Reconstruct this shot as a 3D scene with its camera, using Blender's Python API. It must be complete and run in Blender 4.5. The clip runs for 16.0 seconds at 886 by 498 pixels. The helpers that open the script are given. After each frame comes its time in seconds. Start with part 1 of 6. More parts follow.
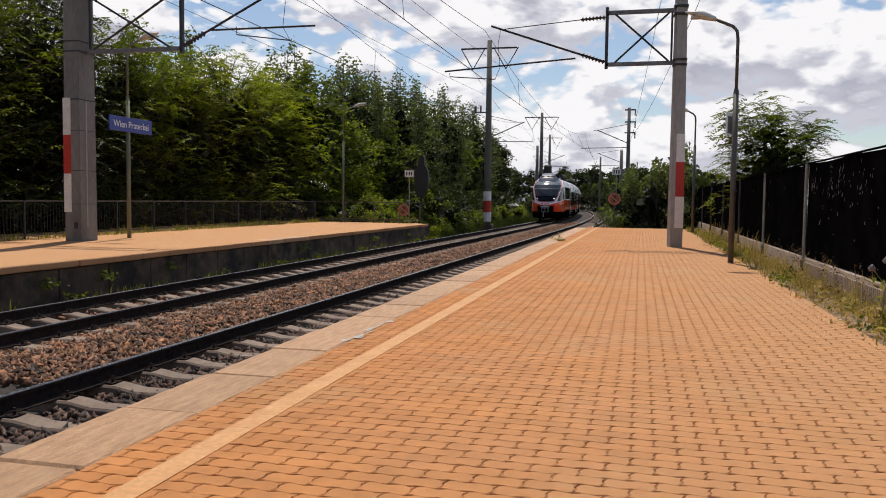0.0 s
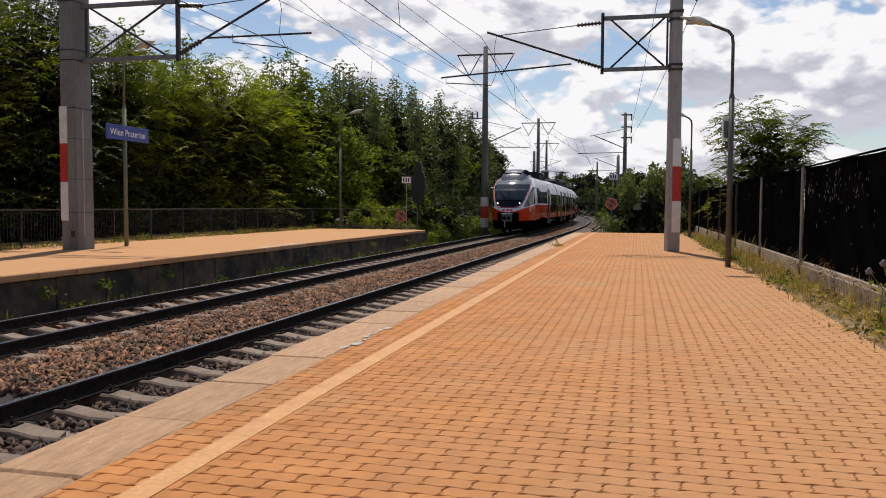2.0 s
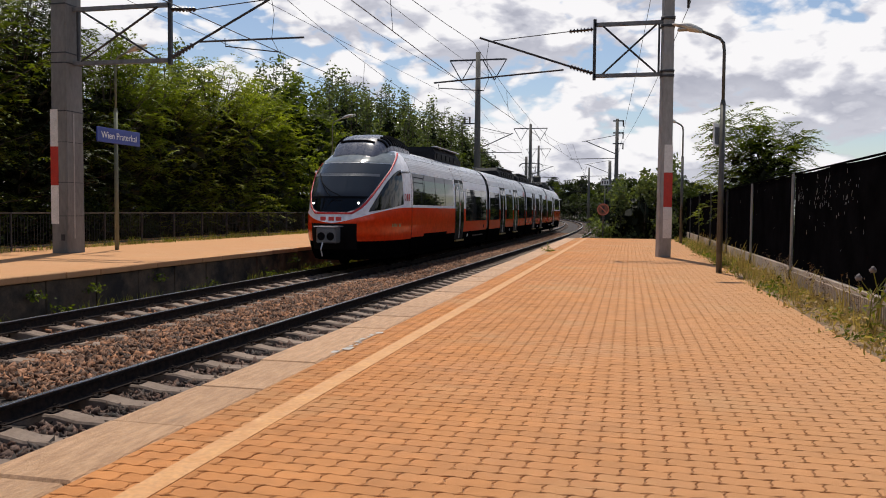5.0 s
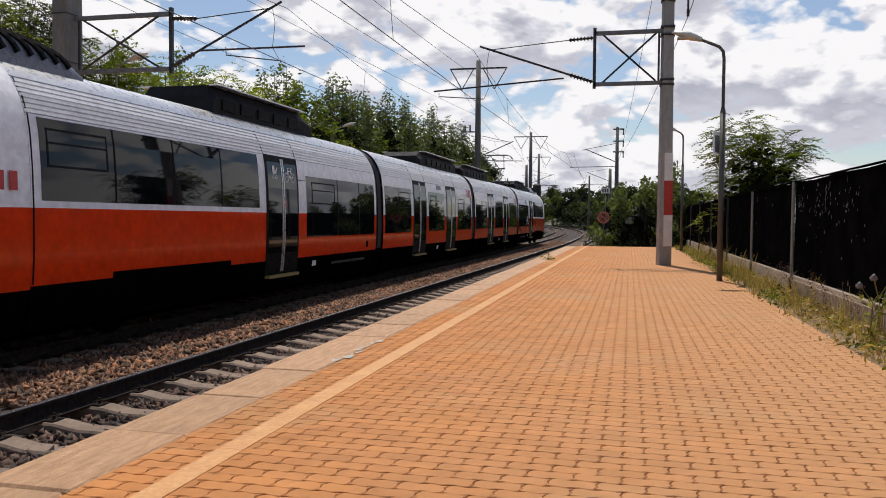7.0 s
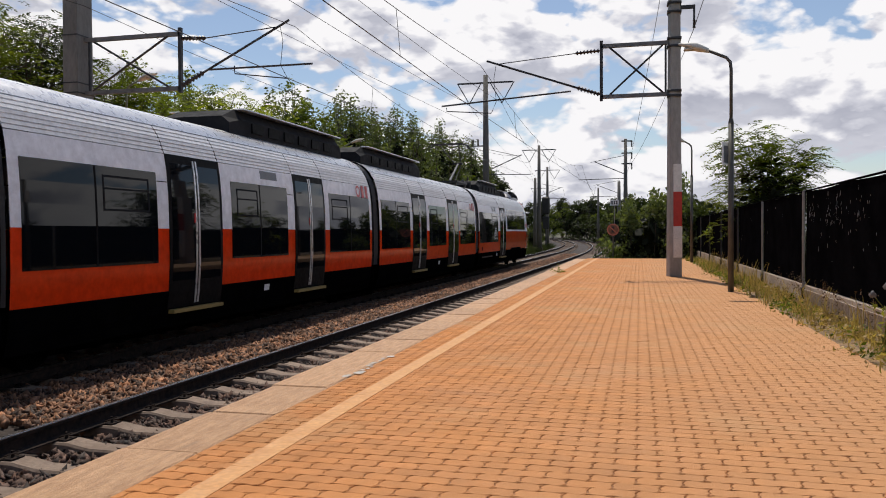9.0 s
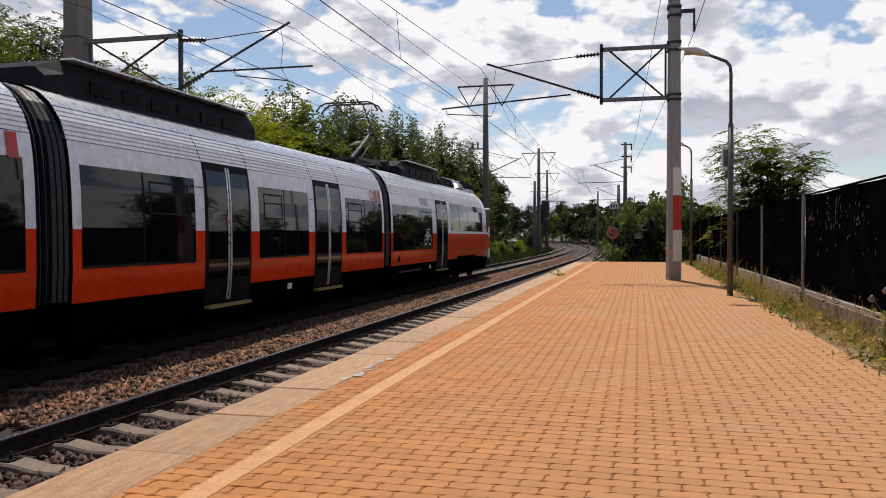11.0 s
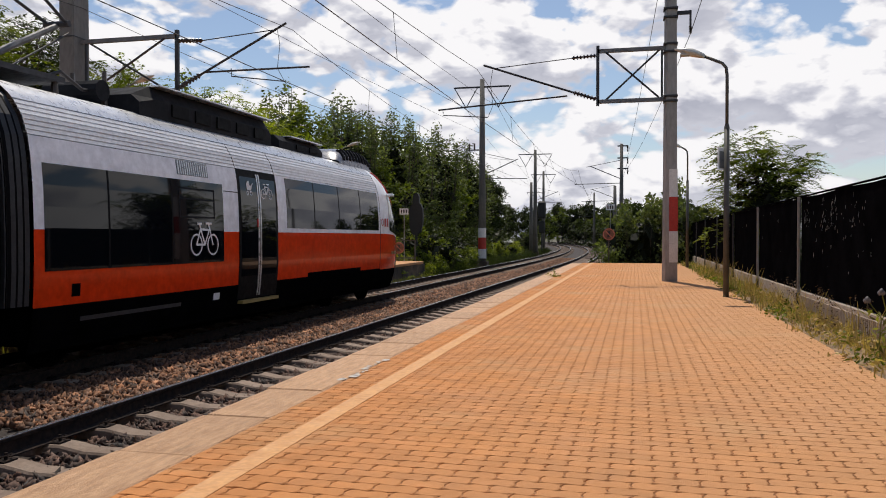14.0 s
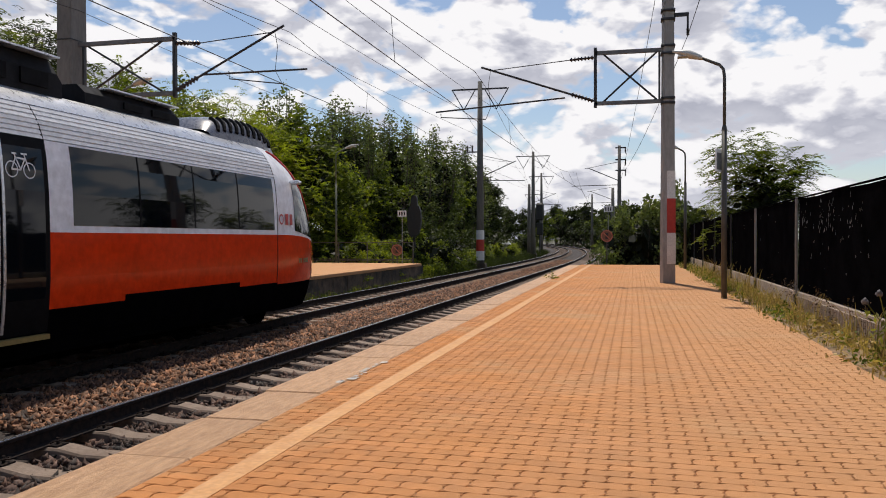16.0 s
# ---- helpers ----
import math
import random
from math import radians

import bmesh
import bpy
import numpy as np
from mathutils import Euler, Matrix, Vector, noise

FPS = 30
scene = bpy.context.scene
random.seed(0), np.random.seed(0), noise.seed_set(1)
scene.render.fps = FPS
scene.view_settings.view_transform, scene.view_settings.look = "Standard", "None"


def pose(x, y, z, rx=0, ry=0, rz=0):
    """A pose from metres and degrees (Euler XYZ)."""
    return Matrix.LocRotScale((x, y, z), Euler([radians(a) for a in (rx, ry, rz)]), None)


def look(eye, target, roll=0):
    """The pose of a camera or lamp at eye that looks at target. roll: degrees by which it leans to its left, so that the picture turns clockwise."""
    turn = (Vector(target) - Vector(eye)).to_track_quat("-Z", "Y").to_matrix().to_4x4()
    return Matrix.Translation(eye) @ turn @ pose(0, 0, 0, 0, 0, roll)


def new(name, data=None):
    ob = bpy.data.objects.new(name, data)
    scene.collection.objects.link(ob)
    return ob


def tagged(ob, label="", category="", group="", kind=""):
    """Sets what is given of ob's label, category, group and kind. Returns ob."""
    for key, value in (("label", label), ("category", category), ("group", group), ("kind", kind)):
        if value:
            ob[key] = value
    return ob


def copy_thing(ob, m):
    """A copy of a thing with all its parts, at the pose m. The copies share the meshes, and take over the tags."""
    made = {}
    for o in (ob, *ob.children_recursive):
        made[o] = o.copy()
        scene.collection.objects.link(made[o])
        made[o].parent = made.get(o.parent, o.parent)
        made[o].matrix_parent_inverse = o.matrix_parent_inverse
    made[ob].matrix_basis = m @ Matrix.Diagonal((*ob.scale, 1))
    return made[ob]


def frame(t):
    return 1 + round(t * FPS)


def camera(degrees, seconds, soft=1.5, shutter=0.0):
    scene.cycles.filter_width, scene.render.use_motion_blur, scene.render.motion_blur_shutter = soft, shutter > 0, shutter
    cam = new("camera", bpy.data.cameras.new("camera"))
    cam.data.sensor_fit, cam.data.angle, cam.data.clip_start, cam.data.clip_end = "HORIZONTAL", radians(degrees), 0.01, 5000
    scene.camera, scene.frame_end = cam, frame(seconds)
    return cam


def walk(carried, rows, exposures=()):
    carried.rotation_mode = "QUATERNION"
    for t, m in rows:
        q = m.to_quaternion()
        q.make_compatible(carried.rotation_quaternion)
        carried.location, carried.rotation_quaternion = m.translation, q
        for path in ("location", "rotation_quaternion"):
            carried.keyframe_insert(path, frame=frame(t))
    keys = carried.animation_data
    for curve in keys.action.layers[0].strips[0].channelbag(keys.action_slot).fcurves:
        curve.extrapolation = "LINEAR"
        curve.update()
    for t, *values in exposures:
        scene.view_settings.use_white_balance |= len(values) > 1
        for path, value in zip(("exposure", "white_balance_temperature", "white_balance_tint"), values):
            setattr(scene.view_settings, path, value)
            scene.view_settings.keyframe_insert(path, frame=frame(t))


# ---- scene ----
cam = camera(57.807, 16.0, soft=1.0)
EYE = (0, 0, 1.283)
# seconds, target x, y, z at fifty metres, roll
PATH = [
    (0, -11.883, 48.471, -1.784, 0.666),
    (0.5, -11.792, 48.498, -1.694, 0.569),
    (1, -11.726, 48.518, -1.629, 0.522),
    (1.5, -11.753, 48.519, -1.506, 0.445),
    (2, -11.741, 48.527, -1.407, 0.282),
    (2.5, -11.713, 48.542, -1.259, 0.163),
    (3, -11.560, 48.575, -1.324, 0.201),
    (3.5, -11.517, 48.588, -1.282, 0.267),
    (4, -11.353, 48.625, -1.312, 0.326),
    (4.2, -11.277, 48.643, -1.297, 0.471),
    (6.5, -11.238, 48.680, -0.703, 0.563),
    (7, -11.292, 48.672, -0.590, 0.489),
    (7.5, -11.426, 48.646, -0.444, 0.421),
    (8, -11.593, 48.616, -0.174, 0.144),
    (8.5, -11.735, 48.592, 0.216, -0.169),
    (9, -11.879, 48.559, 0.305, -0.308),
    (11.5, -11.832, 48.573, 0.488, -0.065),
    (12, -11.782, 48.586, 0.486, -0.112),
    (12.5, -11.831, 48.573, 0.436, -0.071),
    (13, -11.729, 48.597, 0.433, -0.038),
    (13.5, -11.651, 48.617, 0.477, -0.019),
    (14, -11.631, 48.623, 0.538, -0.014),
    (14.5, -11.585, 48.635, 0.616, -0.058),
    (15, -11.522, 48.649, 0.578, -0.042),
    (15.5, -11.554, 48.642, 0.634, -0.079),
    (16, -11.516, 48.652, 0.665, -0.126),
]
walk(cam, [(t, look(EYE, (x, y, z), r)) for t, x, y, z, r in PATH], exposures=[(0, -0.31, 6500, 12.5), (16, -0.31, 6500, 12.5)])

# ---- light ----
SUN_DIR = Vector((-0.29, 0.96, 0)).normalized()
SUN_EL = radians(64)
CLOUD = 8.8
world = bpy.data.worlds.new("sky")
scene.world = world
world.use_nodes = True


def build_sky():
    nt = world.node_tree
    n, l = nt.nodes, nt.links
    bg = n["Background"]
    bg.inputs["Strength"].default_value = 0.125
    sky = n.new("ShaderNodeTexSky")
    sky.sky_type = "NISHITA"
    sky.sun_disc = False
    sky.sun_elevation = SUN_EL
    sky.sun_rotation = math.atan2(SUN_DIR.x, SUN_DIR.y)
    sky.air_density, sky.dust_density = 1.0, 0.6
    tc = n.new("ShaderNodeTexCoord")
    sep = n.new("ShaderNodeSeparateXYZ")
    l.new(tc.outputs["Generated"], sep.inputs[0])
    mp = n.new("ShaderNodeMapping")
    mp.inputs["Location"].default_value = (1.1, 2.2, 0.7)
    mp.inputs["Rotation"].default_value = (0.0, 0.0, radians(-24))
    mp.inputs["Scale"].default_value = (1.0, 1.0, 2.0)
    l.new(tc.outputs["Generated"], mp.inputs["Vector"])
    up = n.new("ShaderNodeVectorMath"); up.operation = "ADD"
    up.inputs[1].default_value = (-0.012, 0.0, 0.042)
    l.new(mp.outputs[0], up.inputs[0])

    def fbm(src, scale, detail, rough, dist=0.0):
        t = n.new("ShaderNodeTexNoise")
        t.inputs["Scale"].default_value = scale
        t.inputs["Detail"].default_value = detail
        t.inputs["Roughness"].default_value = rough
        t.inputs["Distortion"].default_value = dist
        l.new(src, t.inputs["Vector"])
        return t.outputs["Fac"]

    def math_node(op, a, b):
        m = n.new("ShaderNodeMath"); m.operation = op
        for k, v in enumerate((a, b)):
            if isinstance(v, (int, float)):
                m.inputs[k].default_value = v
            else:
                l.new(v, m.inputs[k])
        return m.outputs[0]

    def span(src, a, b, lo, hi):
        r = n.new("ShaderNodeMapRange")
        for k, v in (("From Min", a), ("From Max", b), ("To Min", lo), ("To Max", hi)):
            r.inputs[k].default_value = v
        l.new(src, r.inputs["Value"])
        return r.outputs[0]

    def puffs(src, scale):
        v = n.new("ShaderNodeTexVoronoi")
        v.feature = "SMOOTH_F1"
        v.inputs["Scale"].default_value = scale
        v.inputs["Smoothness"].default_value = 0.35
        v.inputs["Detail"].default_value = 2.5
        v.inputs["Roughness"].default_value = 0.55
        l.new(src, v.inputs["Vector"])
        return v.outputs["Distance"]

    def bent(src):
        w = n.new("ShaderNodeTexNoise")
        w.inputs["Scale"].default_value = 7.0
        w.inputs["Detail"].default_value = 5
        l.new(src, w.inputs["Vector"])
        k = n.new("ShaderNodeVectorMath"); k.operation = "MULTIPLY_ADD"
        k.inputs[1].default_value = (0.10, 0.10, 0.10)
        l.new(w.outputs["Color"], k.inputs[0])
        l.new(src, k.inputs[2])
        return k.outputs[0]

    def density(src):
        b = bent(src)
        big = fbm(src, 4.4, 9, 0.52, 0.1)
        heads = math_node("ADD", math_node("MULTIPLY", puffs(b, 9.0), -0.26), math_node("MULTIPLY", puffs(b, 24.0), -0.11))
        return math_node("ADD", math_node("ADD", big, heads), math_node("MULTIPLY", fbm(b, 16.0, 9, 0.6), 0.14))

    # heaps of cumulus with rounded heads, fewer and fewer towards the zenith
    heap = density(mp.outputs[0])
    above = density(up.outputs[0])
    thin = span(sep.outputs["Z"], 0.30, 0.52, 0.0, 0.34)
    low = span(sep.outputs["Z"], 0.02, 0.16, 0.12, 0.0)
    cover = span(math_node("ADD", math_node("SUBTRACT", heap, thin), low), 0.115, 0.185, 0.0, 1.0)
    # heads and rims catch the light, the thick bases stay grey
    relief = span(math_node("SUBTRACT", heap, above), -0.085, 0.085, 0.0, 1.0)
    thick = span(heap, 0.15, 0.45, 0.0, 1.0)
    lit = math_node("SUBTRACT", math_node("ADD", math_node("MULTIPLY", relief, 0.95), 0.30), math_node("MULTIPLY", thick, 0.55))
    body = n.new("ShaderNodeValToRGB")
    e = body.color_ramp.elements
    e[0].position, e[0].color = 0.0, (CLOUD * 0.50, CLOUD * 0.52, CLOUD * 0.60, 1)
    e[1].position, e[1].color = 0.80, (CLOUD * 1.06, CLOUD * 1.06, CLOUD * 1.06, 1)
    mid = e.new(0.42)
    mid.color = (CLOUD * 0.72, CLOUD * 0.735, CLOUD * 0.80, 1)
    l.new(lit, body.inputs[0])
    mix = n.new("ShaderNodeMix"); mix.data_type = "RGBA"
    l.new(cover, mix.inputs["Factor"])
    l.new(sky.outputs["Color"], mix.inputs["A"])
    l.new(body.outputs["Color"], mix.inputs["B"])
    l.new(mix.outputs["Result"], bg.inputs["Color"])


build_sky()
sun = new("sun", bpy.data.lights.new("sun", "SUN"))
sun.data.energy = 5.0
sun.data.angle = radians(0.55)
sun.data.color = (1.0, 0.93, 0.80)
sun_from = Vector((SUN_DIR.x * math.cos(SUN_EL), SUN_DIR.y * math.cos(SUN_EL), math.sin(SUN_EL)))
sun.matrix_world = look(sun_from * 60, (0, 0, 0))


# ---- materials ----
def material(name, base, second=None, scale=6.0, rough=0.7, metal=0.0, bump=0.0, bump_scale=None, detail=5.0,
             spread=(0.35, 0.65), island=0.0, random_ob=0.0, spots=None, stretch=(1, 1, 1), coords="Object", spec=0.5, rough_var=0.12):
    """Two tones by noise, finer grain, optional per-object or per-island value shift, stains and fine relief."""
    m = bpy.data.materials.new(name)
    m.use_nodes = True
    nt = m.node_tree
    n, l = nt.nodes, nt.links
    b = n["Principled BSDF"]
    b.inputs["Metallic"].default_value = metal
    b.inputs["Specular IOR Level"].default_value = spec
    second = second or tuple(c * 0.75 for c in base)
    tc = n.new("ShaderNodeTexCoord")
    mp = n.new("ShaderNodeMapping"); mp.inputs["Scale"].default_value = stretch
    l.new(n.new("ShaderNodeNewGeometry").outputs["Position"] if coords == "World" else tc.outputs[coords], mp.inputs["Vector"])

    def noise_fac(s, d, r=0.6):
        t = n.new("ShaderNodeTexNoise")
        t.inputs["Scale"].default_value = s
        t.inputs["Detail"].default_value = d
        t.inputs["Roughness"].default_value = r
        l.new(mp.outputs[0], t.inputs["Vector"])
        return t.outputs["Fac"]

    def remap(src, a, c, lo=0.0, hi=1.0):
        r = n.new("ShaderNodeMapRange")
        r.inputs["From Min"].default_value, r.inputs["From Max"].default_value = a, c
        r.inputs["To Min"].default_value, r.inputs["To Max"].default_value = lo, hi
        l.new(src, r.inputs["Value"])
        return r.outputs[0]

    mix = n.new("ShaderNodeMix"); mix.data_type = "RGBA"
    mix.inputs["A"].default_value, mix.inputs["B"].default_value = (*base, 1), (*second, 1)
    l.new(remap(noise_fac(scale, detail), *spread), mix.inputs["Factor"])
    colour = mix.outputs["Result"]
    grain = n.new("ShaderNodeHueSaturation")
    l.new(remap(noise_fac(scale * 9, 3), 0.3, 0.7, 0.86, 1.14), grain.inputs["Value"])
    l.new(colour, grain.inputs["Color"])
    colour = grain.outputs["Color"]
    if island or random_ob:
        src = n.new("ShaderNodeNewGeometry").outputs["Random Per Island"] if island else n.new("ShaderNodeObjectInfo").outputs["Random"]
        k = island or random_ob
        h = n.new("ShaderNodeHueSaturation")
        l.new(remap(src, 0, 1, 1 - k, 1 + k), h.inputs["Value"])
        l.new(colour, h.inputs["Color"])
        colour = h.outputs["Color"]
    if spots:
        col, s, lo, hi = spots
        mx = n.new("ShaderNodeMix"); mx.data_type = "RGBA"
        l.new(remap(noise_fac(s, 8, 0.65), lo, hi), mx.inputs["Factor"])
        l.new(colour, mx.inputs["A"])
        mx.inputs["B"].default_value = (*col, 1)
        colour = mx.outputs["Result"]
    l.new(colour, b.inputs["Base Color"])
    l.new(remap(noise_fac(scale * 2.5, 4), 0.3, 0.7, max(0.02, rough - rough_var), min(1, rough + rough_var)), b.inputs["Roughness"])
    if bump:
        bp = n.new("ShaderNodeBump")
        bp.inputs["Strength"].default_value = bump
        bp.inputs["Distance"].default_value = 0.02
        l.new(noise_fac(bump_scale or scale * 8, 6), bp.inputs["Height"])
        l.new(bp.outputs[0], b.inputs["Normal"])
    return m


def leaf_material(name, base, second, scale=0.6, through_light=0.4):
    m = material(name, base, second, scale=scale, rough=0.65, island=0.42, spec=0.18)
    n, l = m.node_tree.nodes, m.node_tree.links
    out, b = n["Material Output"], n["Principled BSDF"]
    tr = n.new("ShaderNodeBsdfTranslucent")
    src = b.inputs["Base Color"].links[0].from_socket
    warm = n.new("ShaderNodeMix"); warm.data_type = "RGBA"; warm.blend_type = "MULTIPLY"
    warm.inputs["Factor"].default_value = 1.0
    warm.inputs["B"].default_value = (1.9, 2.0, 0.55, 1)
    l.new(src, warm.inputs["A"])
    l.new(warm.outputs["Result"], tr.inputs["Color"])
    mx = n.new("ShaderNodeMixShader"); mx.inputs[0].default_value = through_light
    l.new(b.outputs[0], mx.inputs[1]); l.new(tr.outputs[0], mx.inputs[2])
    l.new(mx.outputs[0], out.inputs["Surface"])
    return m


def plain(name, colour, rough=0.5, metal=0.0, spec=0.5):
    return material(name, colour, tuple(c * 0.9 for c in colour), scale=3, rough=rough, metal=metal, spec=spec, rough_var=0.06)


def worn_paver(m):
    """Trodden and dusted pavers: red near the tracks, bleached tan towards the wall."""
    n, l = m.node_tree.nodes, m.node_tree.links
    b = n["Principled BSDF"]
    src = b.inputs["Base Color"].links[0].from_socket
    sep = n.new("ShaderNodeSeparateXYZ")
    l.new(n.new("ShaderNodeNewGeometry").outputs["Position"], sep.inputs[0])
    r = n.new("ShaderNodeMapRange")
    for k, v in (("From Min", 0.0), ("From Max", 4.5), ("To Min", 0.0), ("To Max", 0.75)):
        r.inputs[k].default_value = v
    far = n.new("ShaderNodeMath"); far.operation = "ADD"
    far.inputs[1].default_value = 2.3
    l.new(sep.outputs["X"], far.inputs[0])
    dist = n.new("ShaderNodeMath"); dist.operation = "ABSOLUTE"
    l.new(far.outputs[0], dist.inputs[0])
    l.new(dist.outputs[0], r.inputs["Value"])
    mx = n.new("ShaderNodeMix"); mx.data_type = "RGBA"
    l.new(r.outputs[0], mx.inputs["Factor"])
    l.new(src, mx.inputs["A"])
    mx.inputs["B"].default_value = (0.55, 0.305, 0.150, 1)
    l.new(mx.outputs["Result"], b.inputs["Base Color"])
    return m


M = {}
M["earth"] = material("earth", (0.10, 0.085, 0.055), (0.06, 0.07, 0.03), scale=0.5, rough=0.95, bump=0.6, bump_scale=12)
M["grass_soil"] = material("grass_soil", (0.30, 0.185, 0.095), (0.11, 0.075, 0.04), scale=4.5, rough=0.95, bump=1.0, bump_scale=25, spots=((0.40, 0.29, 0.16), 9, 0.55, 0.7))
# Bed tone is near-black to stand in for shade in the gaps between stones.
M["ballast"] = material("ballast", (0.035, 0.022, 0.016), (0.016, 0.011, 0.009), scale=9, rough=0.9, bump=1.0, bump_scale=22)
M["stone"] = material("stone", (0.285, 0.130, 0.062), (0.050, 0.026, 0.016), scale=3.0, rough=0.8, island=0.8, bump=0.4, bump_scale=60)
M["stone_dark"] = material("stone_dark", (0.115, 0.060, 0.040), (0.022, 0.014, 0.011), scale=3.0, rough=0.8, island=0.75, bump=0.4, bump_scale=60)
M["rail_side"] = material("rail_side", (0.045, 0.032, 0.026), (0.02, 0.018, 0.018), scale=14, rough=0.85, bump=0.3, spec=0.04)
M["rail_top"] = material("rail_top", (0.52, 0.52, 0.53), (0.42, 0.42, 0.44), scale=20, rough=0.26, metal=1.0, stretch=(6, 0.3, 1))
M["sleeper"] = material("sleeper", (0.245, 0.18, 0.135), (0.17, 0.122, 0.09), scale=3.5, rough=0.9, random_ob=0.14, bump=0.35, spots=((0.13, 0.09, 0.07), 5, 0.55, 0.72), coords="World")
M["slab"] = material("slab", (0.60, 0.355, 0.190), (0.44, 0.245, 0.122), scale=7, rough=0.6, random_ob=0.09, bump=1.0, bump_scale=40, stretch=(3.2, 0.55, 1), spots=((0.27, 0.20, 0.13), 3.0, 0.60, 0.82), coords="World")
M["paver"] = worn_paver(material("paver", (0.565, 0.232, 0.072), (0.50, 0.212, 0.074), scale=0.45, rough=0.85, island=0.08, bump=0.6, bump_scale=140, spots=((0.47, 0.29, 0.14), 0.5, 0.52, 0.75), coords="World", spec=0.3))
M["paver_part"] = worn_paver(material("paver_part", (0.565, 0.232, 0.072), (0.50, 0.212, 0.074), scale=0.45, rough=0.85, random_ob=0.08, bump=0.6, bump_scale=140, spots=((0.47, 0.29, 0.14), 0.5, 0.52, 0.75), coords="World", spec=0.3))
M["joint_sand"] = material("joint_sand", (0.37, 0.18, 0.08), (0.27, 0.13, 0.06), scale=5, rough=0.95, bump=0.4, coords="World")
M["mortar"] = plain("mortar", (0.55, 0.50, 0.44), 0.9)
M["line_paint"] = material("line_paint", (0.60, 0.315, 0.125), (0.55, 0.275, 0.105), scale=3, rough=0.75, bump=0.25, bump_scale=120, spots=((0.48, 0.23, 0.09), 4, 0.55, 0.75), coords="World")
M["concrete"] = material("concrete", (0.33, 0.30, 0.265), (0.25, 0.225, 0.20), scale=1.6, rough=0.88, bump=0.3, bump_scale=50, spots=((0.16, 0.145, 0.13), 1.2, 0.56, 0.75))
M["wall_concrete"] = material("wall_concrete", (0.47, 0.375, 0.29), (0.36, 0.285, 0.22), scale=1.6, rough=0.9, bump=0.35, bump_scale=50, spots=((0.22, 0.18, 0.145), 1.4, 0.56, 0.78))
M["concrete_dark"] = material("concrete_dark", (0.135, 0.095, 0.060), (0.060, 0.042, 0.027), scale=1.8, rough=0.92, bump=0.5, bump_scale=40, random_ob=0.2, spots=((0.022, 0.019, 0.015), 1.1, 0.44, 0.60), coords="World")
M["pole"] = material("pole", (0.35, 0.335, 0.315), (0.27, 0.258, 0.243), scale=1.4, rough=0.85, bump=0.25, bump_scale=60, stretch=(1, 1, 0.35), spots=((0.22, 0.19, 0.165), 1.1, 0.58, 0.78))
M["pole_grimy"] = material("pole_grimy", (0.200, 0.198, 0.186), (0.142, 0.140, 0.132), scale=1.4, rough=0.88, bump=0.25, bump_scale=60, stretch=(1, 1, 0.35), spots=((0.10, 0.088, 0.076), 1.1, 0.56, 0.78))
# Pole concrete darkened: the masts' shade side is put into the base colour.
M["mast_concrete"] = material("mast_concrete", (0.150, 0.142, 0.128), (0.095, 0.090, 0.082), scale=1.2, rough=0.9, bump=0.25, bump_scale=50, stretch=(1, 1, 0.3))
M["steel"] = material("steel", (0.17, 0.175, 0.18), (0.11, 0.112, 0.118), scale=6, rough=0.6, metal=0.2, bump=0.1)
M["steel_dark"] = material("steel_dark", (0.035, 0.037, 0.042), (0.022, 0.023, 0.027), scale=6, rough=0.55, metal=0.2)
M["lamp_post"] = material("lamp_post", (0.105, 0.10, 0.088), (0.07, 0.068, 0.06), scale=4, rough=0.6, metal=0.3)
M["lamp_post_green"] = material("lamp_post_green", (0.16, 0.17, 0.12), (0.11, 0.12, 0.085), scale=4, rough=0.65)
M["lamp_head"] = plain("lamp_head", (0.55, 0.54, 0.50), 0.45)
M["lamp_glass"] = plain("lamp_glass", (0.42, 0.42, 0.40), 0.2)
M["white_paint"] = material("white_paint", (0.74, 0.72, 0.68), (0.62, 0.60, 0.56), scale=3, rough=0.6, spots=((0.42, 0.39, 0.35), 5, 0.62, 0.8))
M["red_paint"] = material("red_paint", (0.50, 0.035, 0.018), (0.38, 0.03, 0.016), scale=3, rough=0.6)
M["sign_blue"] = plain("sign_blue", (0.012, 0.035, 0.27), 0.4)
M["faded_sign"] = material("faded_sign", (0.20, 0.085, 0.05), (0.12, 0.055, 0.035), scale=6, rough=0.6)
M["faded_red"] = material("faded_red", (0.42, 0.15, 0.10), (0.32, 0.11, 0.075), scale=6, rough=0.6)
M["sign_white"] = plain("sign_white", (0.78, 0.78, 0.78), 0.5)
M["insulator"] = plain("insulator", (0.03, 0.018, 0.014), 0.3)
M["wire"] = plain("wire", (0.055, 0.052, 0.055), 0.6, 0.3)
M["fence_sheet"] = material("fence_sheet", (0.005, 0.005, 0.006), (0.0025, 0.0025, 0.003), scale=2, rough=0.9, spec=0.0)
M["galvanised"] = material("galvanised", (0.34, 0.33, 0.31), (0.25, 0.245, 0.235), scale=5, rough=0.55, metal=0.4)
M["fence_black"] = plain("fence_black", (0.016, 0.017, 0.016), 0.6)
M["bark"] = material("bark", (0.10, 0.075, 0.052), (0.05, 0.04, 0.03), scale=4, rough=0.95, bump=0.8, stretch=(3, 3, 0.6))
M["leaf_a"] = leaf_material("leaf_a", (0.130, 0.160, 0.024), (0.036, 0.052, 0.010), through_light=0.34)
M["leaf_b"] = leaf_material("leaf_b", (0.050, 0.066, 0.016), (0.012, 0.019, 0.006), through_light=0.20)
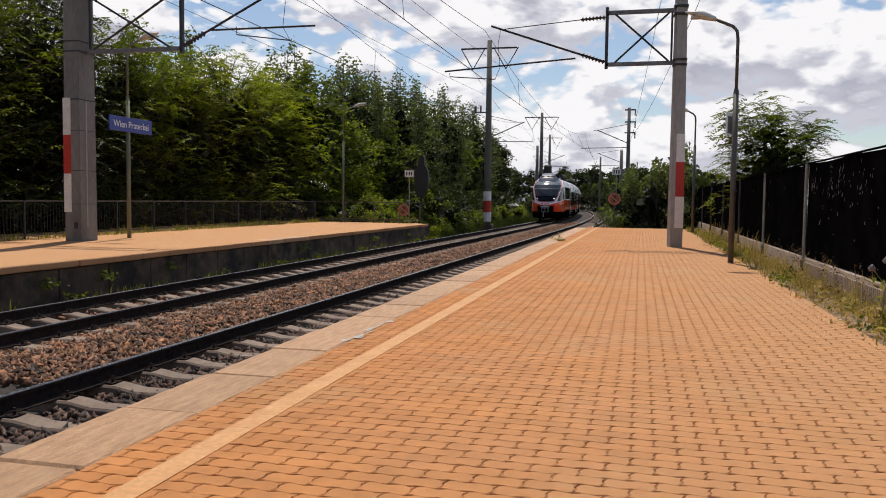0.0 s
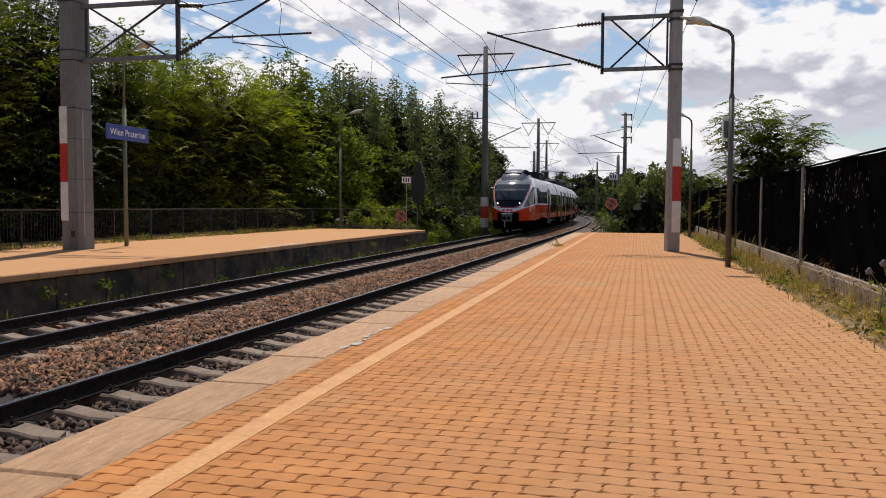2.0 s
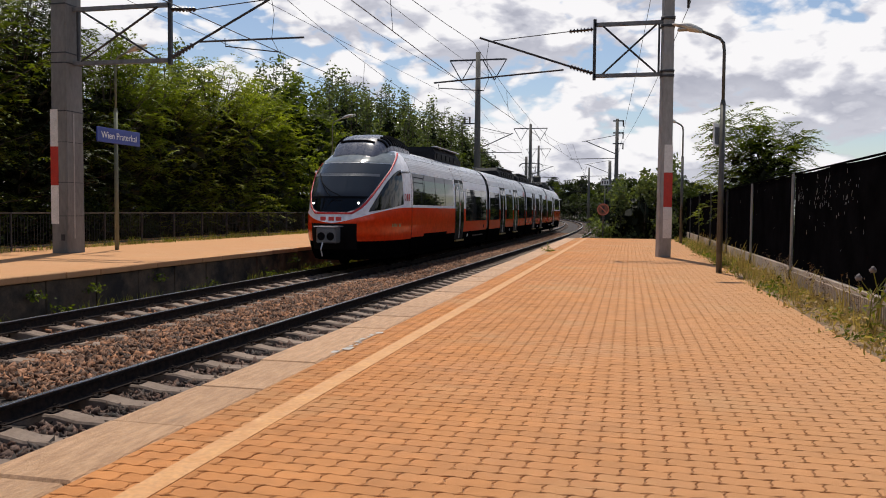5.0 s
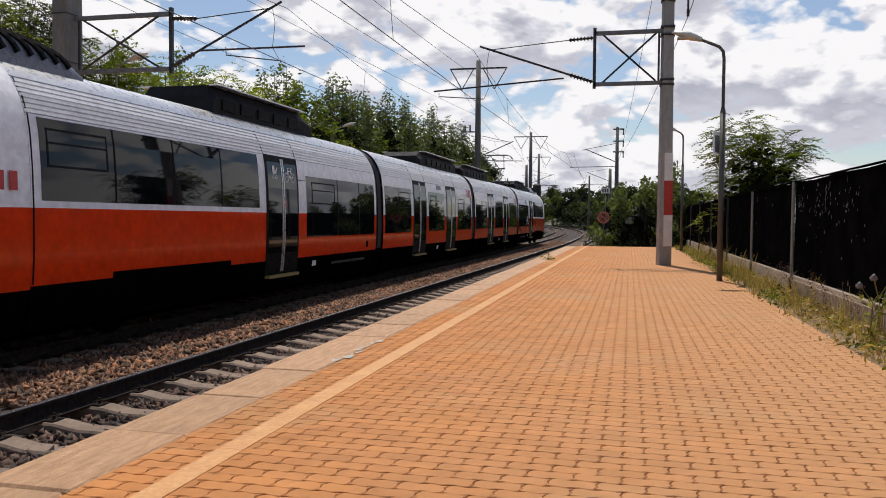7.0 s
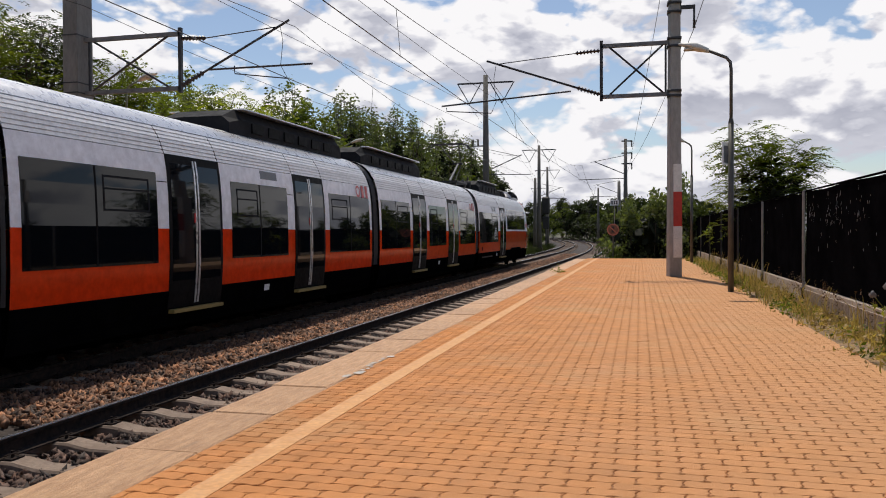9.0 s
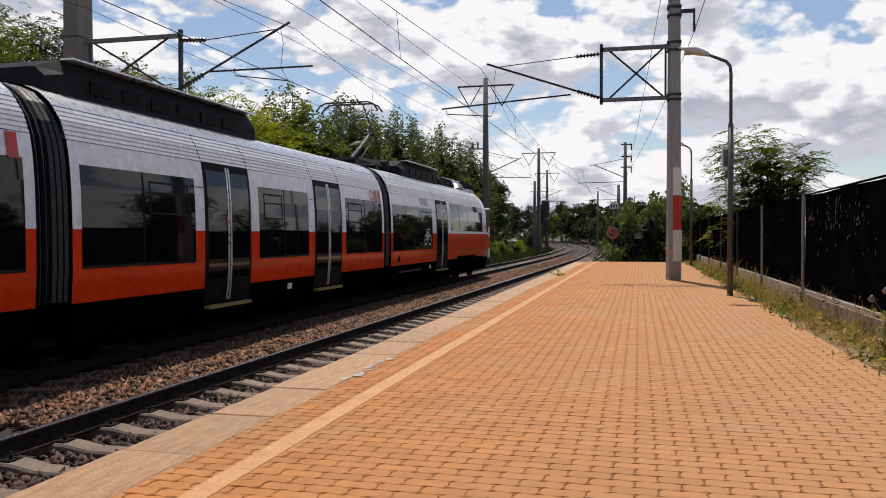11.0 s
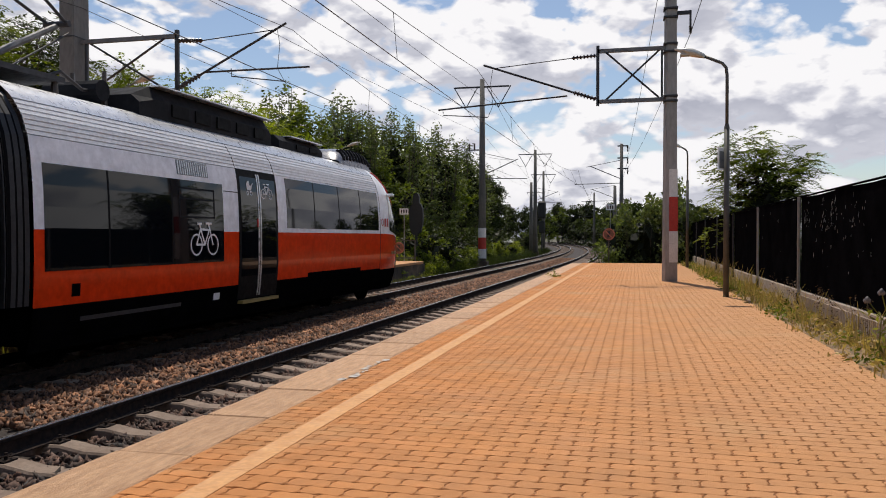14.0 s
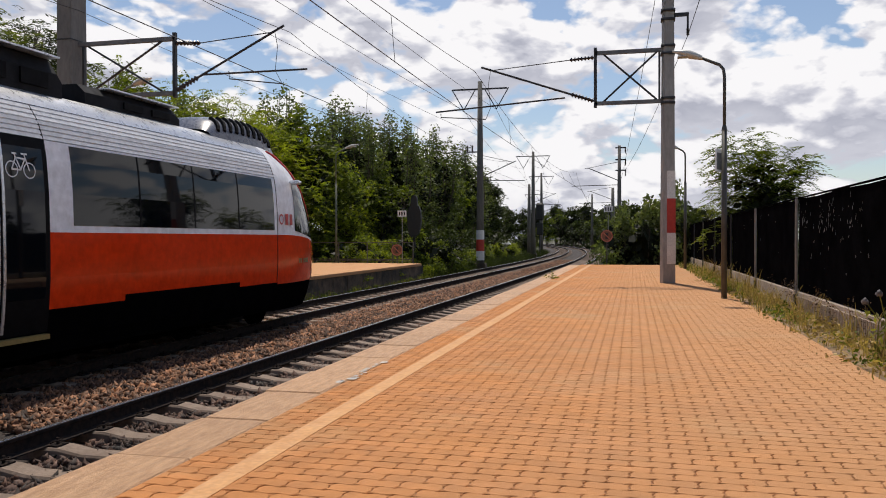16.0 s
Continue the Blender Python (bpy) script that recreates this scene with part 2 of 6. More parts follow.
M["leaf_c"] = leaf_material("leaf_c", (0.200, 0.225, 0.026), (0.070, 0.090, 0.013), through_light=0.42)
M["leaf_d"] = leaf_material("leaf_d", (0.135, 0.160, 0.070), (0.042, 0.056, 0.024), through_light=0.30)
# Far darker than the outer leaves: the crown's inner shade is in this colour.
M["leaf_core_shade"] = leaf_material("leaf_core_shade", (0.016, 0.021, 0.007), (0.008, 0.011, 0.004), through_light=0.05)
M["grass"] = leaf_material("grass", (0.22, 0.205, 0.07), (0.11, 0.12, 0.035), 2.0)
M["dry_grass"] = leaf_material("dry_grass", (0.42, 0.31, 0.16), (0.25, 0.17, 0.085), 2.0, through_light=0.25)
M["dock"] = leaf_material("dock", (0.13, 0.075, 0.038), (0.07, 0.042, 0.024), 2.0, through_light=0.05)
M["thistle_head"] = plain("thistle_head", (0.20, 0.19, 0.20), 0.9)
# train
M["train_white"] = material("train_white", (0.80, 0.815, 0.86), (0.75, 0.77, 0.82), scale=0.7, rough=0.34, spec=0.5, rough_var=0.05)
M["train_groove"] = material("train_groove", (0.60, 0.62, 0.66), (0.54, 0.56, 0.60), scale=1.2, rough=0.4)
M["train_red"] = material("train_red", (0.74, 0.046, 0.005), (0.68, 0.041, 0.005), scale=0.8, rough=0.15, rough_var=0.03, spec=0.35)
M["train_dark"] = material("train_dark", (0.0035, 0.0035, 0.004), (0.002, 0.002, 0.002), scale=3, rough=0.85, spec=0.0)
M["train_grey"] = plain("train_grey", (0.10, 0.11, 0.125), 0.4)
M["train_roof"] = material("train_roof", (0.018, 0.019, 0.022), (0.010, 0.011, 0.013), scale=2, rough=0.7, spec=0.1)
M["pod_grey"] = plain("pod_grey", (0.12, 0.13, 0.165), 0.28)
M["train_silver"] = plain("train_silver", (0.62, 0.63, 0.65), 0.3, 0.6)
M["rubber"] = material("rubber", (0.005, 0.005, 0.006), (0.003, 0.003, 0.004), scale=4, rough=0.55, spec=0.06)
M["header_glass"] = material("header_glass", (0.20, 0.225, 0.225), (0.14, 0.16, 0.165), scale=1.5, rough=0.12, rough_var=0.05)
M["red_line"] = plain("red_line", (0.50, 0.02, 0.02), 0.4)
M["yellow"] = plain("yellow", (0.30, 0.21, 0.06), 0.6)


def glass_dark(name, tint=(0.006, 0.007, 0.009), rough=0.03):
    m = bpy.data.materials.new(name)
    m.use_nodes = True
    b = m.node_tree.nodes["Principled BSDF"]
    b.inputs["Base Color"].default_value = (*tint, 1)
    b.inputs["Roughness"].default_value = rough
    b.inputs["IOR"].default_value = 1.36
    return m


M["glass"] = glass_dark("glass", (0.004, 0.005, 0.007))
M["glass_light"] = glass_dark("glass_light", (0.035, 0.042, 0.052))


def glow(name, colour, power):
    m = bpy.data.materials.new(name)
    m.use_nodes = True
    b = m.node_tree.nodes["Principled BSDF"]
    b.inputs["Emission Color"].default_value = (*colour, 1)
    b.inputs["Emission Strength"].default_value = power
    return m


M["headlight"] = glow("headlight", (1, 0.95, 0.85), 6)


# ---- mesh helpers ----
def part(name, bm, mat, parent=None, label="", smooth=False):
    me = bpy.data.meshes.new(name)
    bm.normal_update()
    bm.to_mesh(me)
    bm.free()
    for m in (mat if isinstance(mat, (list, tuple)) else [mat]):
        me.materials.append(M[m])
    if smooth:
        for p in me.polygons:
            p.use_smooth = True
    ob = new(name, me)
    if parent:
        ob.parent = parent
    if label:
        ob["label"] = label
    return ob


def raw(name, verts, faces, mat, parent=None, label="", smooth=False):
    me = bpy.data.meshes.new(name)
    me.from_pydata([tuple(v) for v in verts], [], faces)
    me.materials.append(M[mat])
    if smooth:
        me.polygons.foreach_set("use_smooth", [True] * len(me.polygons))
    ob = new(name, me)
    if parent:
        ob.parent = parent
    if label:
        ob["label"] = label
    return ob


def box(x0, x1, y0, y1, z0, z1, bm=None, bevel=0.0, m=None):
    own = bm or bmesh.new()
    t = bmesh.new()
    bmesh.ops.create_cube(t, size=1)
    bmesh.ops.transform(t, matrix=Matrix.LocRotScale(((x0 + x1) / 2, (y0 + y1) / 2, (z0 + z1) / 2), None, (x1 - x0, y1 - y0, z1 - z0)), verts=t.verts)
    if bevel:
        bmesh.ops.bevel(t, geom=t.edges[:], offset=bevel, segments=1, affect="EDGES")
    if m is not None:
        bmesh.ops.transform(t, matrix=m, verts=t.verts)
    me = bpy.data.meshes.new("tmp")
    t.to_mesh(me); t.free()
    own.from_mesh(me)
    bpy.data.meshes.remove(me)
    return own


def tube(a, b, r0, r1=None, seg=8, bm=None):
    bm = bm or bmesh.new()
    a, b = Vector(a), Vector(b)
    r1 = r0 if r1 is None else r1
    q = (b - a).to_track_quat("Z", "Y")
    rings = []
    for p, r in ((a, r0), (b, r1)):
        rings.append([bm.verts.new(p + q @ Vector((r * math.cos(i * math.tau / seg), r * math.sin(i * math.tau / seg), 0))) for i in range(seg)])
    for i in range(seg):
        j = (i + 1) % seg
        bm.faces.new((rings[0][i], rings[0][j], rings[1][j], rings[1][i]))
    bm.faces.new(rings[0][::-1]); bm.faces.new(rings[1])
    return bm


def pipe(points, r, seg=6, bm=None):
    """A bent pipe through the points."""
    bm = bm or bmesh.new()
    pts = [Vector(p) for p in points]
    prev = None
    for i, p in enumerate(pts):
        d = (pts[min(i + 1, len(pts) - 1)] - pts[max(i - 1, 0)]).normalized()
        q = d.to_track_quat("Z", "Y")
        ring = [bm.verts.new(p + q @ Vector((r * math.cos(k * math.tau / seg), r * math.sin(k * math.tau / seg), 0))) for k in range(seg)]
        if prev:
            best = min(range(seg), key=lambda s: sum((prev[k].co - ring[(k + s) % seg].co).length for k in range(seg)))
            ring = ring[best:] + ring[:best]
            for k in range(seg):
                bm.faces.new((prev[k], prev[(k + 1) % seg], ring[(k + 1) % seg], ring[k]))
        else:
            bm.faces.new(ring[::-1])
        prev = ring
    bm.faces.new(prev)
    return bm


def sweep(profile, ys, place, bm=None, closed=True):
    """Carries an x-z profile along the ways given by place(y) -> (x, y, z, heading)."""
    bm = bm or bmesh.new()
    prev = None
    for y in ys:
        px, py, pz, h = place(y)
        c, s = math.cos(h), math.sin(h)
        ring = [bm.verts.new((px + u * c, py + u * s, pz + w)) for u, w in profile]
        if prev:
            n = len(ring)
            for k in range(n if closed else n - 1):
                bm.faces.new((prev[k], prev[(k + 1) % n], ring[(k + 1) % n], ring[k]))
        elif closed:
            bm.faces.new(ring)
        prev = ring
    if closed:
        bm.faces.new(prev[::-1])
    return bm


def grid_mesh(rows, flip=False):
    bm = bmesh.new()
    v = [[bm.verts.new(p) for p in r] for r in rows]
    for i in range(len(v) - 1):
        for j in range(len(v[0]) - 1):
            q = (v[i][j], v[i][j + 1], v[i + 1][j + 1], v[i + 1][j])
            bm.faces.new(q[::-1] if flip else q)
    bmesh.ops.remove_doubles(bm, verts=bm.verts, dist=0.0008)
    return bm


def empty(name, m=None):
    ob = new(name)
    ob.empty_display_size = 0.3
    if m is not None:
        ob.matrix_basis = m
    return ob


# ---- the line of the tracks ----
RAIL_Z = -0.5
STEP = 0.5
line_y = np.arange(-160, 420, STEP)
line_c = np.cumsum(0.014 - 0.0013 * (np.clip(line_y, 53, 178) - 53)) * STEP
line_c -= np.interp(0, line_y, line_c)
FAR_X, NEAR_X = -8.77, -4.79


def offset(y):
    return float(np.interp(y, line_y, line_c))


def along(x0, z=RAIL_Z, side=0.0):
    def place(y):
        h = math.atan((offset(y + 1) - offset(y - 1)) / 2)
        return (x0 + offset(y) + side * math.cos(h), y + side * math.sin(-h), z, -h)
    return place


# ---- ground and tracks ----
def ground():
    bm = bmesh.new()
    xs = [-2500, -400, -120, -60, -35, -25, -18, -12, -3.2, 3, 8, 20, 60, 400, 2500]
    ys = [-2500, -300, -40, 0, 20, 42, 60, 90, 150, 300, 600, 2500]
    grid = [[bm.verts.new((x, y, -1.05 + 0.1 * noise.noise((x * 0.05, y * 0.05, 0)))) for y in ys] for x in xs]
    for i in range(len(xs) - 1):
        for j in range(len(ys) - 1):
            bm.faces.new((grid[i][j], grid[i + 1][j], grid[i + 1][j + 1], grid[i][j + 1]))
    tagged(part("ground", bm, "earth"), "dark earth and rough grass beyond the station", "ground", kind="structure")


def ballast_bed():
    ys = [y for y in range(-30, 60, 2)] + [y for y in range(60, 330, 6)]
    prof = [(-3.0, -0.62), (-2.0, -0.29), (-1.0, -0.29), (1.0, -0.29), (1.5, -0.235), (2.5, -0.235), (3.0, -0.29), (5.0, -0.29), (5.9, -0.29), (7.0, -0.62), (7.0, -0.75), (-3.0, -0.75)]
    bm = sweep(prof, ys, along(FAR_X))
    tagged(part("ballast_bed", bm, "ballast"), "ballast bed under both tracks, coloured near-black for shade between stones", "ballast", kind="structure")


RAIL_PROFILE = [(-0.075, -0.172), (0.075, -0.172), (0.075, -0.160), (0.012, -0.142), (0.009, -0.05), (0.036, -0.036), (0.036, -0.008), (0.030, -0.0015), (-0.030, -0.0015), (-0.036, -0.008), (-0.036, -0.036), (-0.009, -0.05), (-0.012, -0.142), (-0.075, -0.160)]


def sleeper_mesh():
    """A concrete sleeper with a sunk middle, as one mesh with its four rail clips left to the track."""
    bm = bmesh.new()
    xs = [-1.3, -1.22, -0.95, -0.55, -0.3, 0.3, 0.55, 0.95, 1.22, 1.3]
    top = [-0.03, 0, 0, 0, -0.04, -0.04, 0, 0, 0, -0.03]
    rings = []
    for x, t in zip(xs, top):
        rings.append([bm.verts.new((x, y, z)) for y, z in ((-0.14, -0.2), (-0.125, t - 0.02), (-0.105, t), (0.105, t), (0.125, t - 0.02), (0.14, -0.2))])
    for a, b in zip(rings, rings[1:]):
        for k in range(5):
            bm.faces.new((a[k], b[k], b[k + 1], a[k + 1]))
    bm.faces.new(rings[0][::-1]); bm.faces.new(rings[-1])
    bmesh.ops.recalc_face_normals(bm, faces=bm.faces)
    me = bpy.data.meshes.new("sleeper")
    bm.to_mesh(me); bm.free()
    me.materials.append(M["sleeper"])
    return me


def clip_mesh():
    """The bent spring clips and base plates of one sleeper."""
    bm = bmesh.new()
    for rx in (-0.7525, 0.7525):
        box(rx - 0.17, rx + 0.17, -0.08, 0.08, 0.0, 0.014, bm)
        for s in (-1, 1):
            pts = [(rx + s * 0.07, 0.05, 0.03), (rx + s * 0.12, 0.06, 0.05), (rx + s * 0.16, 0.03, 0.06), (rx + s * 0.17, 0.0, 0.05), (rx + s * 0.16, -0.03, 0.06), (rx + s * 0.12, -0.06, 0.05), (rx + s * 0.07, -0.05, 0.03)]
            pipe(pts, 0.009, 4, bm)
            tube((rx + s * 0.115, 0, 0.01), (rx + s * 0.115, 0, 0.075), 0.016, seg=6, bm=bm)
    me = bpy.data.meshes.new("rail_fastening")
    bm.to_mesh(me); bm.free()
    me.materials.append(M["rail_side"])
    return me


def track(x0, phase, label):
    root = empty("railway_track")
    tagged(root, label, "railway track", "railway tracks", "structure")
    ys = [-20 + 2 * i for i in range(60)] + [100 + 4 * i for i in range(55)]
    for side in (-0.7525, 0.7525):
        rail = part("rail", sweep(RAIL_PROFILE, ys, along(x0, RAIL_Z, side)), "rail_side", root)
        bm = sweep([(-0.029, -0.001), (0.029, -0.001), (0.027, 0.0012), (-0.027, 0.0012)], ys, along(x0, RAIL_Z, side))
        part("running_surface", bm, "rail_top", rail, "bright worn steel running surface")
    sl, cl = sleeper_mesh(), clip_mesh()
    y = phase
    place = along(x0, RAIL_Z - 0.176)
    while y < 75:
        px, py, pz, h = place(y)
        m = pose(px, py, pz, 0, 0, math.degrees(h))
        ob = new("sleeper", sl)
        ob.parent = root
        ob.matrix_basis = m
        if y < 45:
            f = new("rail_fastening", cl)
            f.parent = ob
        y += 0.67
    verts, faces = [], []
    while y < 200:
        px, py, pz, h = place(y)
        c, s = math.cos(h), math.sin(h)
        k = len(verts)
        for u, v, w in ((-1.3, -0.13, -0.15), (1.3, -0.13, -0.15), (1.3, 0.13, -0.15), (-1.3, 0.13, -0.15), (-1.3, -0.12, 0), (1.3, -0.12, 0), (1.3, 0.12, 0), (-1.3, 0.12, 0)):
            verts.append((px + u * c - v * s, py + u * s + v * c, pz + w))
        faces += [(k, k + 1, k + 5, k + 4), (k + 1, k + 2, k + 6, k + 5), (k + 2, k + 3, k + 7, k + 6), (k + 3, k, k + 4, k + 7), (k + 4, k + 5, k + 6, k + 7)]
        y += 0.67
    far = raw("sleepers_far", verts, faces, "sleeper", root)
    far["kind"] = "stuff"


EDGE_X, SLAB_IN, PAVE_R, END_Y = -3.03, -2.52, 2.2, 40.5
L_EDGE = -10.55
L_Z = 0.03
ground()
ballast_bed()
track(NEAR_X, 5.90 - 0.67 * 18, "straight railway track with steel rails on concrete sleepers")
track(FAR_X, 10.12 - 0.67 * 24, "railway track with steel rails on concrete sleepers, curving away")


def platform_near():
    root = empty("platform")
    tagged(root, "orange-brown paved station platform with concrete edge slabs", "platform", kind="structure")
    part("paving_bed", box(SLAB_IN, PAVE_R + 0.03, -8, END_Y, -1.1, -0.007), "joint_sand", root)
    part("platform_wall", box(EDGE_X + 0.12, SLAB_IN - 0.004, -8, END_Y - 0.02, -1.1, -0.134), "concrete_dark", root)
    return root


def platform_far():
    root = empty("platform_opposite")
    tagged(root, "paved platform opposite with a stained concrete front wall", "platform", kind="structure")
    part("paving_bed", box(-19.5, L_EDGE - 0.5, -8, END_Y, -1.1, L_Z), "paver", root)
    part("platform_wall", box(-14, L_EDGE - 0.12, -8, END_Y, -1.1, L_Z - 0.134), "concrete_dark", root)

    return root


PLATFORM = platform_near()
PLATFORM_FAR = platform_far()


# ---- fences ----
def fence_right():
    """Screen fence on a low concrete wall beside the platform."""
    root = empty("screen_fence")
    tagged(root, "black sheeted screen fence on a low concrete wall", "fence", kind="structure")
    x = 2.9
    rng = random.Random(4)
    part("base_wall", box(x - 0.07, x + 0.14, -8, 58, -0.6, 0.34, bevel=0.012), "wall_concrete", root, "low weathered concrete wall")
    posts = [-8.0, 3.5] + [15.25 + 4.86 * k for k in range(9)]
    for k, y in enumerate(posts):
        # only the nearer posts look lit; the farther ones are coloured dark instead
        p = part("fence_post", tube((x - 0.088, y, 0.16), (x - 0.088, y, 1.985), 0.024, seg=10), "galvanised" if y < 22 else "steel_dark", root)
        part("post_clamp", box(x - 0.125, x - 0.069, y - 0.05, y + 0.05, 0.10, 0.30, bevel=0.008), "steel_dark", p)
        if k + 1 == len(posts):
            break
        b = posts[k + 1]
        # one slightly slack sheet a bay
        rows = []
        for i in range(9):
            yy = y + 0.02 + (b - y - 0.04) * i / 8
            row = []
            for j in range(7):
                z = 0.35 + 1.63 * j / 6
                row.append(Vector((x - 0.05 + 0.010 * noise.noise((yy * 0.9, z * 1.3, 2)), yy, z - (0.02 if j == 6 and i % 2 else 0))))
            rows.append(row)
        sh = part("fence_sheet", grid_mesh(rows), "fence_sheet", root, "black plastic sheet")
        part("top_rail", tube((x - 0.05, y, 1.99), (x - 0.05, b, 1.99), 0.016, seg=8), "fence_sheet", root)
        if 3 < y < 30:
            # small grey streaks on the sheet, clustered in the nearest bay
            for q in range(95 if y < 14 else 6):
                yy, zz = rng.uniform(max(y, 10.2) + 0.3, b - 0.3), rng.uniform(0.75, 1.92)
                if y < 14 and rng.random() < 0.65:
                    yy = rng.choice((11.6, 12.9, 13.4, 14.6)) + rng.gauss(0, 0.16)
                    zz = rng.gauss(1.6, 0.16)
                if not (y + 0.1 < yy < b - 0.1 and 0.5 < zz < 1.9):
                    continue
                h, w = rng.uniform(0.01, 0.05), rng.uniform(0.004, 0.010)
                lean = rng.uniform(-0.5, 0.5)
                bm = bmesh.new()
                px = x - 0.064
                bm.faces.new([bm.verts.new((px, yy + a * w + lean * c * h, zz + c * h)) for a, c in ((0, -1), (1, -0.5), (0.8, 0.4), (0.1, 1), (-0.8, 0.5), (-1, -0.4))])
                part("flaked_patch", bm, "steel", sh)
    y = 8.5
    while y < 15.2:
        part("wall_rib", box(x - 0.10, x - 0.068, y, y + 0.035, 0.02, 0.27, bevel=0.006), "wall_concrete", root)
        y += 0.085


def railing_left():
    """Black bar railing at the back of the opposite platform and across its end."""
    root = empty("bar_railing")
    tagged(root, "black steel bar railing behind the opposite platform", "railing", kind="structure")
    x, z = -17.0, L_Z
    bar = bpy.data.meshes.new("bar")
    bm = tube((0, 0, 0.1), (0, 0, 1.02), 0.009, seg=5)
    bm.to_mesh(bar); bm.free()
    bar.materials.append(M["fence_black"])
    y = 11.0
    while y < END_Y - 0.3:
        part("railing_post", box(x - 0.025, x + 0.025, y - 0.025, y + 0.025, z - 0.2, z + 1.1), "steel_dark", root)
        n = 0
        while n < 15 and y + 0.13 * (n + 1) < END_Y - 0.2:
            b = new("bar", bar)
            b.parent = root
            b.matrix_basis = pose(x, y + 0.13 * (n + 1), z)
            n += 1
        y += 2.08
    for h in (0.1, 1.08):
        part("rail_bar", box(x - 0.02, x + 0.02, 11, END_Y - 0.2, z + h - 0.02, z + h + 0.02), "lamp_post", root)
    e = empty("end_railing")
    tagged(e, "dark two-rail steel railing across the platform end", "railing", kind="structure")
    yy = END_Y - 0.35
    for xx in (-16.9, -15.2, -13.6, -12.2, -11.1):
        part("railing_post", box(xx - 0.025, xx + 0.025, yy - 0.025, yy + 0.025, z - 0.1, z + 1.1), "lamp_post", e)
    for h in (0.12, 0.2, 1.08):
        part("rail_bar", box(-16.95, -11.07, yy - 0.02, yy + 0.02, z + h - 0.02, z + h + 0.02), "lamp_post", e)


# ---- poles, masts and overhead line ----
def prism(w0, d0, w1, d1, z0, z1, bevel=0.02):
    bm = bmesh.new()
    a = [bm.verts.new((sx * w0 / 2, sy * d0 / 2, z0)) for sx, sy in ((-1, -1), (1, -1), (1, 1), (-1, 1))]
    b = [bm.verts.new((sx * w1 / 2, sy * d1 / 2, z1)) for sx, sy in ((-1, -1), (1, -1), (1, 1), (-1, 1))]
    for k in range(4):
        bm.faces.new((a[k], a[(k + 1) % 4], b[(k + 1) % 4], b[k]))
    bm.faces.new(a[::-1]); bm.faces.new(b)
    bmesh.ops.bevel(bm, geom=bm.edges[:], offset=bevel, segments=2, affect="EDGES")
    return bm


def insulator(a, b, r, root):
    a, b = Vector(a), Vector(b)
    n = 7
    bm = tube(a, b, r * 0.45, seg=8)
    for k in range(n):
        p = a.lerp(b, (k + 0.5) / n)
        d = (b - a).normalized() * (b - a).length * 0.03
        tube(p - d, p + d, r, r * 0.7, 10, bm)
    return part("insulator", bm, "insulator", root, "dark ribbed insulator")


def cantilever(root, x_end, z_top, z_low, tip, s, reg, steady):
    """Stay, strut, registration arm and steady arm hung from the end of a bracket; s points to the track."""
    tx, tz = tip
    insulator((x_end + s * 0.05, 0, z_top - 0.12), (x_end + s * 0.75, 0, z_top - 0.16), 0.07, root)
    part("stay", tube((x_end + s * 0.75, 0, z_top - 0.16), (tx, 0, tz), 0.014, seg=6), "steel_dark", root)
    k = 0.75
    d = Vector((tx - x_end, 0, tz - z_low - 0.08)).normalized()
    i0 = Vector((x_end + s * 0.05, 0, z_low + 0.08))
    insulator(i0, i0 + d * 0.7, 0.08, root)
    part("strut", tube(i0 + d * 0.7, Vector((tx, 0, tz)) + d * 0.35, 0.032, seg=8), "steel_dark", root)
    (r0, z0), (r1, z1) = reg
    part("registration_arm", tube((r0, 0, z0), (r1, 0, z1), 0.026, seg=8), "steel_dark", root)
    (s0, q0), (s1, q1) = steady
    arm = part("steady_arm", pipe([(s0, 0.0, z1 - 0.05 if abs(s0 - r1) < 0.6 else q0 + 0.2), (s0, 0.02, q0), (s1, 0.02, q1)], 0.016, 6), "steel_dark", root)
    part("jumper_wire", pipe([(tx + s * 0.05, 0.03, tz), (tx + s * 0.12, 0.03, (tz + q1) / 2 + 0.3), (tx + s * 0.05, 0.03, q1 + 0.35), (s1, 0.03, q1)], 0.008, 5), "wire", root)


def bracket(root, x0, x1, z_low, z_top):
    """A braced steel frame from the pole at x0 to its outer upright at x1."""
    lo, hi = sorted((x0, x1))
    for z in (z_low, z_top):
        part("bracket_beam", box(lo, hi, -0.05, 0.05, z - 0.055, z + 0.055), "steel", root)
    part("bracket_upright", box(x1 - 0.045, x1 + 0.045, -0.05, 0.05, z_low - 0.12, z_top + 0.16), "steel_dark", root)
    w = x1 - x0
    part("bracket_upright", box(x0 + w * 0.06 - 0.03, x0 + w * 0.06 + 0.03, -0.03, 0.03, z_low, z_top), "steel_dark", root)
    part("brace", tube((x0 + w * 0.1, 0.02, z_top - 0.05), (x0 + w * 0.88, 0.02, z_low + 0.05), 0.03, seg=6), "steel_dark", root)
    part("brace", tube((x0 + w * 0.1, -0.035, z_low + 0.05), (x0 + w * 0.88, -0.035, z_top - 0.05), 0.03, seg=6), "steel_dark", root)


def bands(root, face_y, x0, x1, zs):
    for k in range(3):
        part("warning_band", box(x0, x1, face_y - 0.008, face_y + 0.02, zs[k], zs[k + 1] - 0.003), "red_paint" if k == 1 else "white_paint", root, "red warning band" if k == 1 else "white warning band")


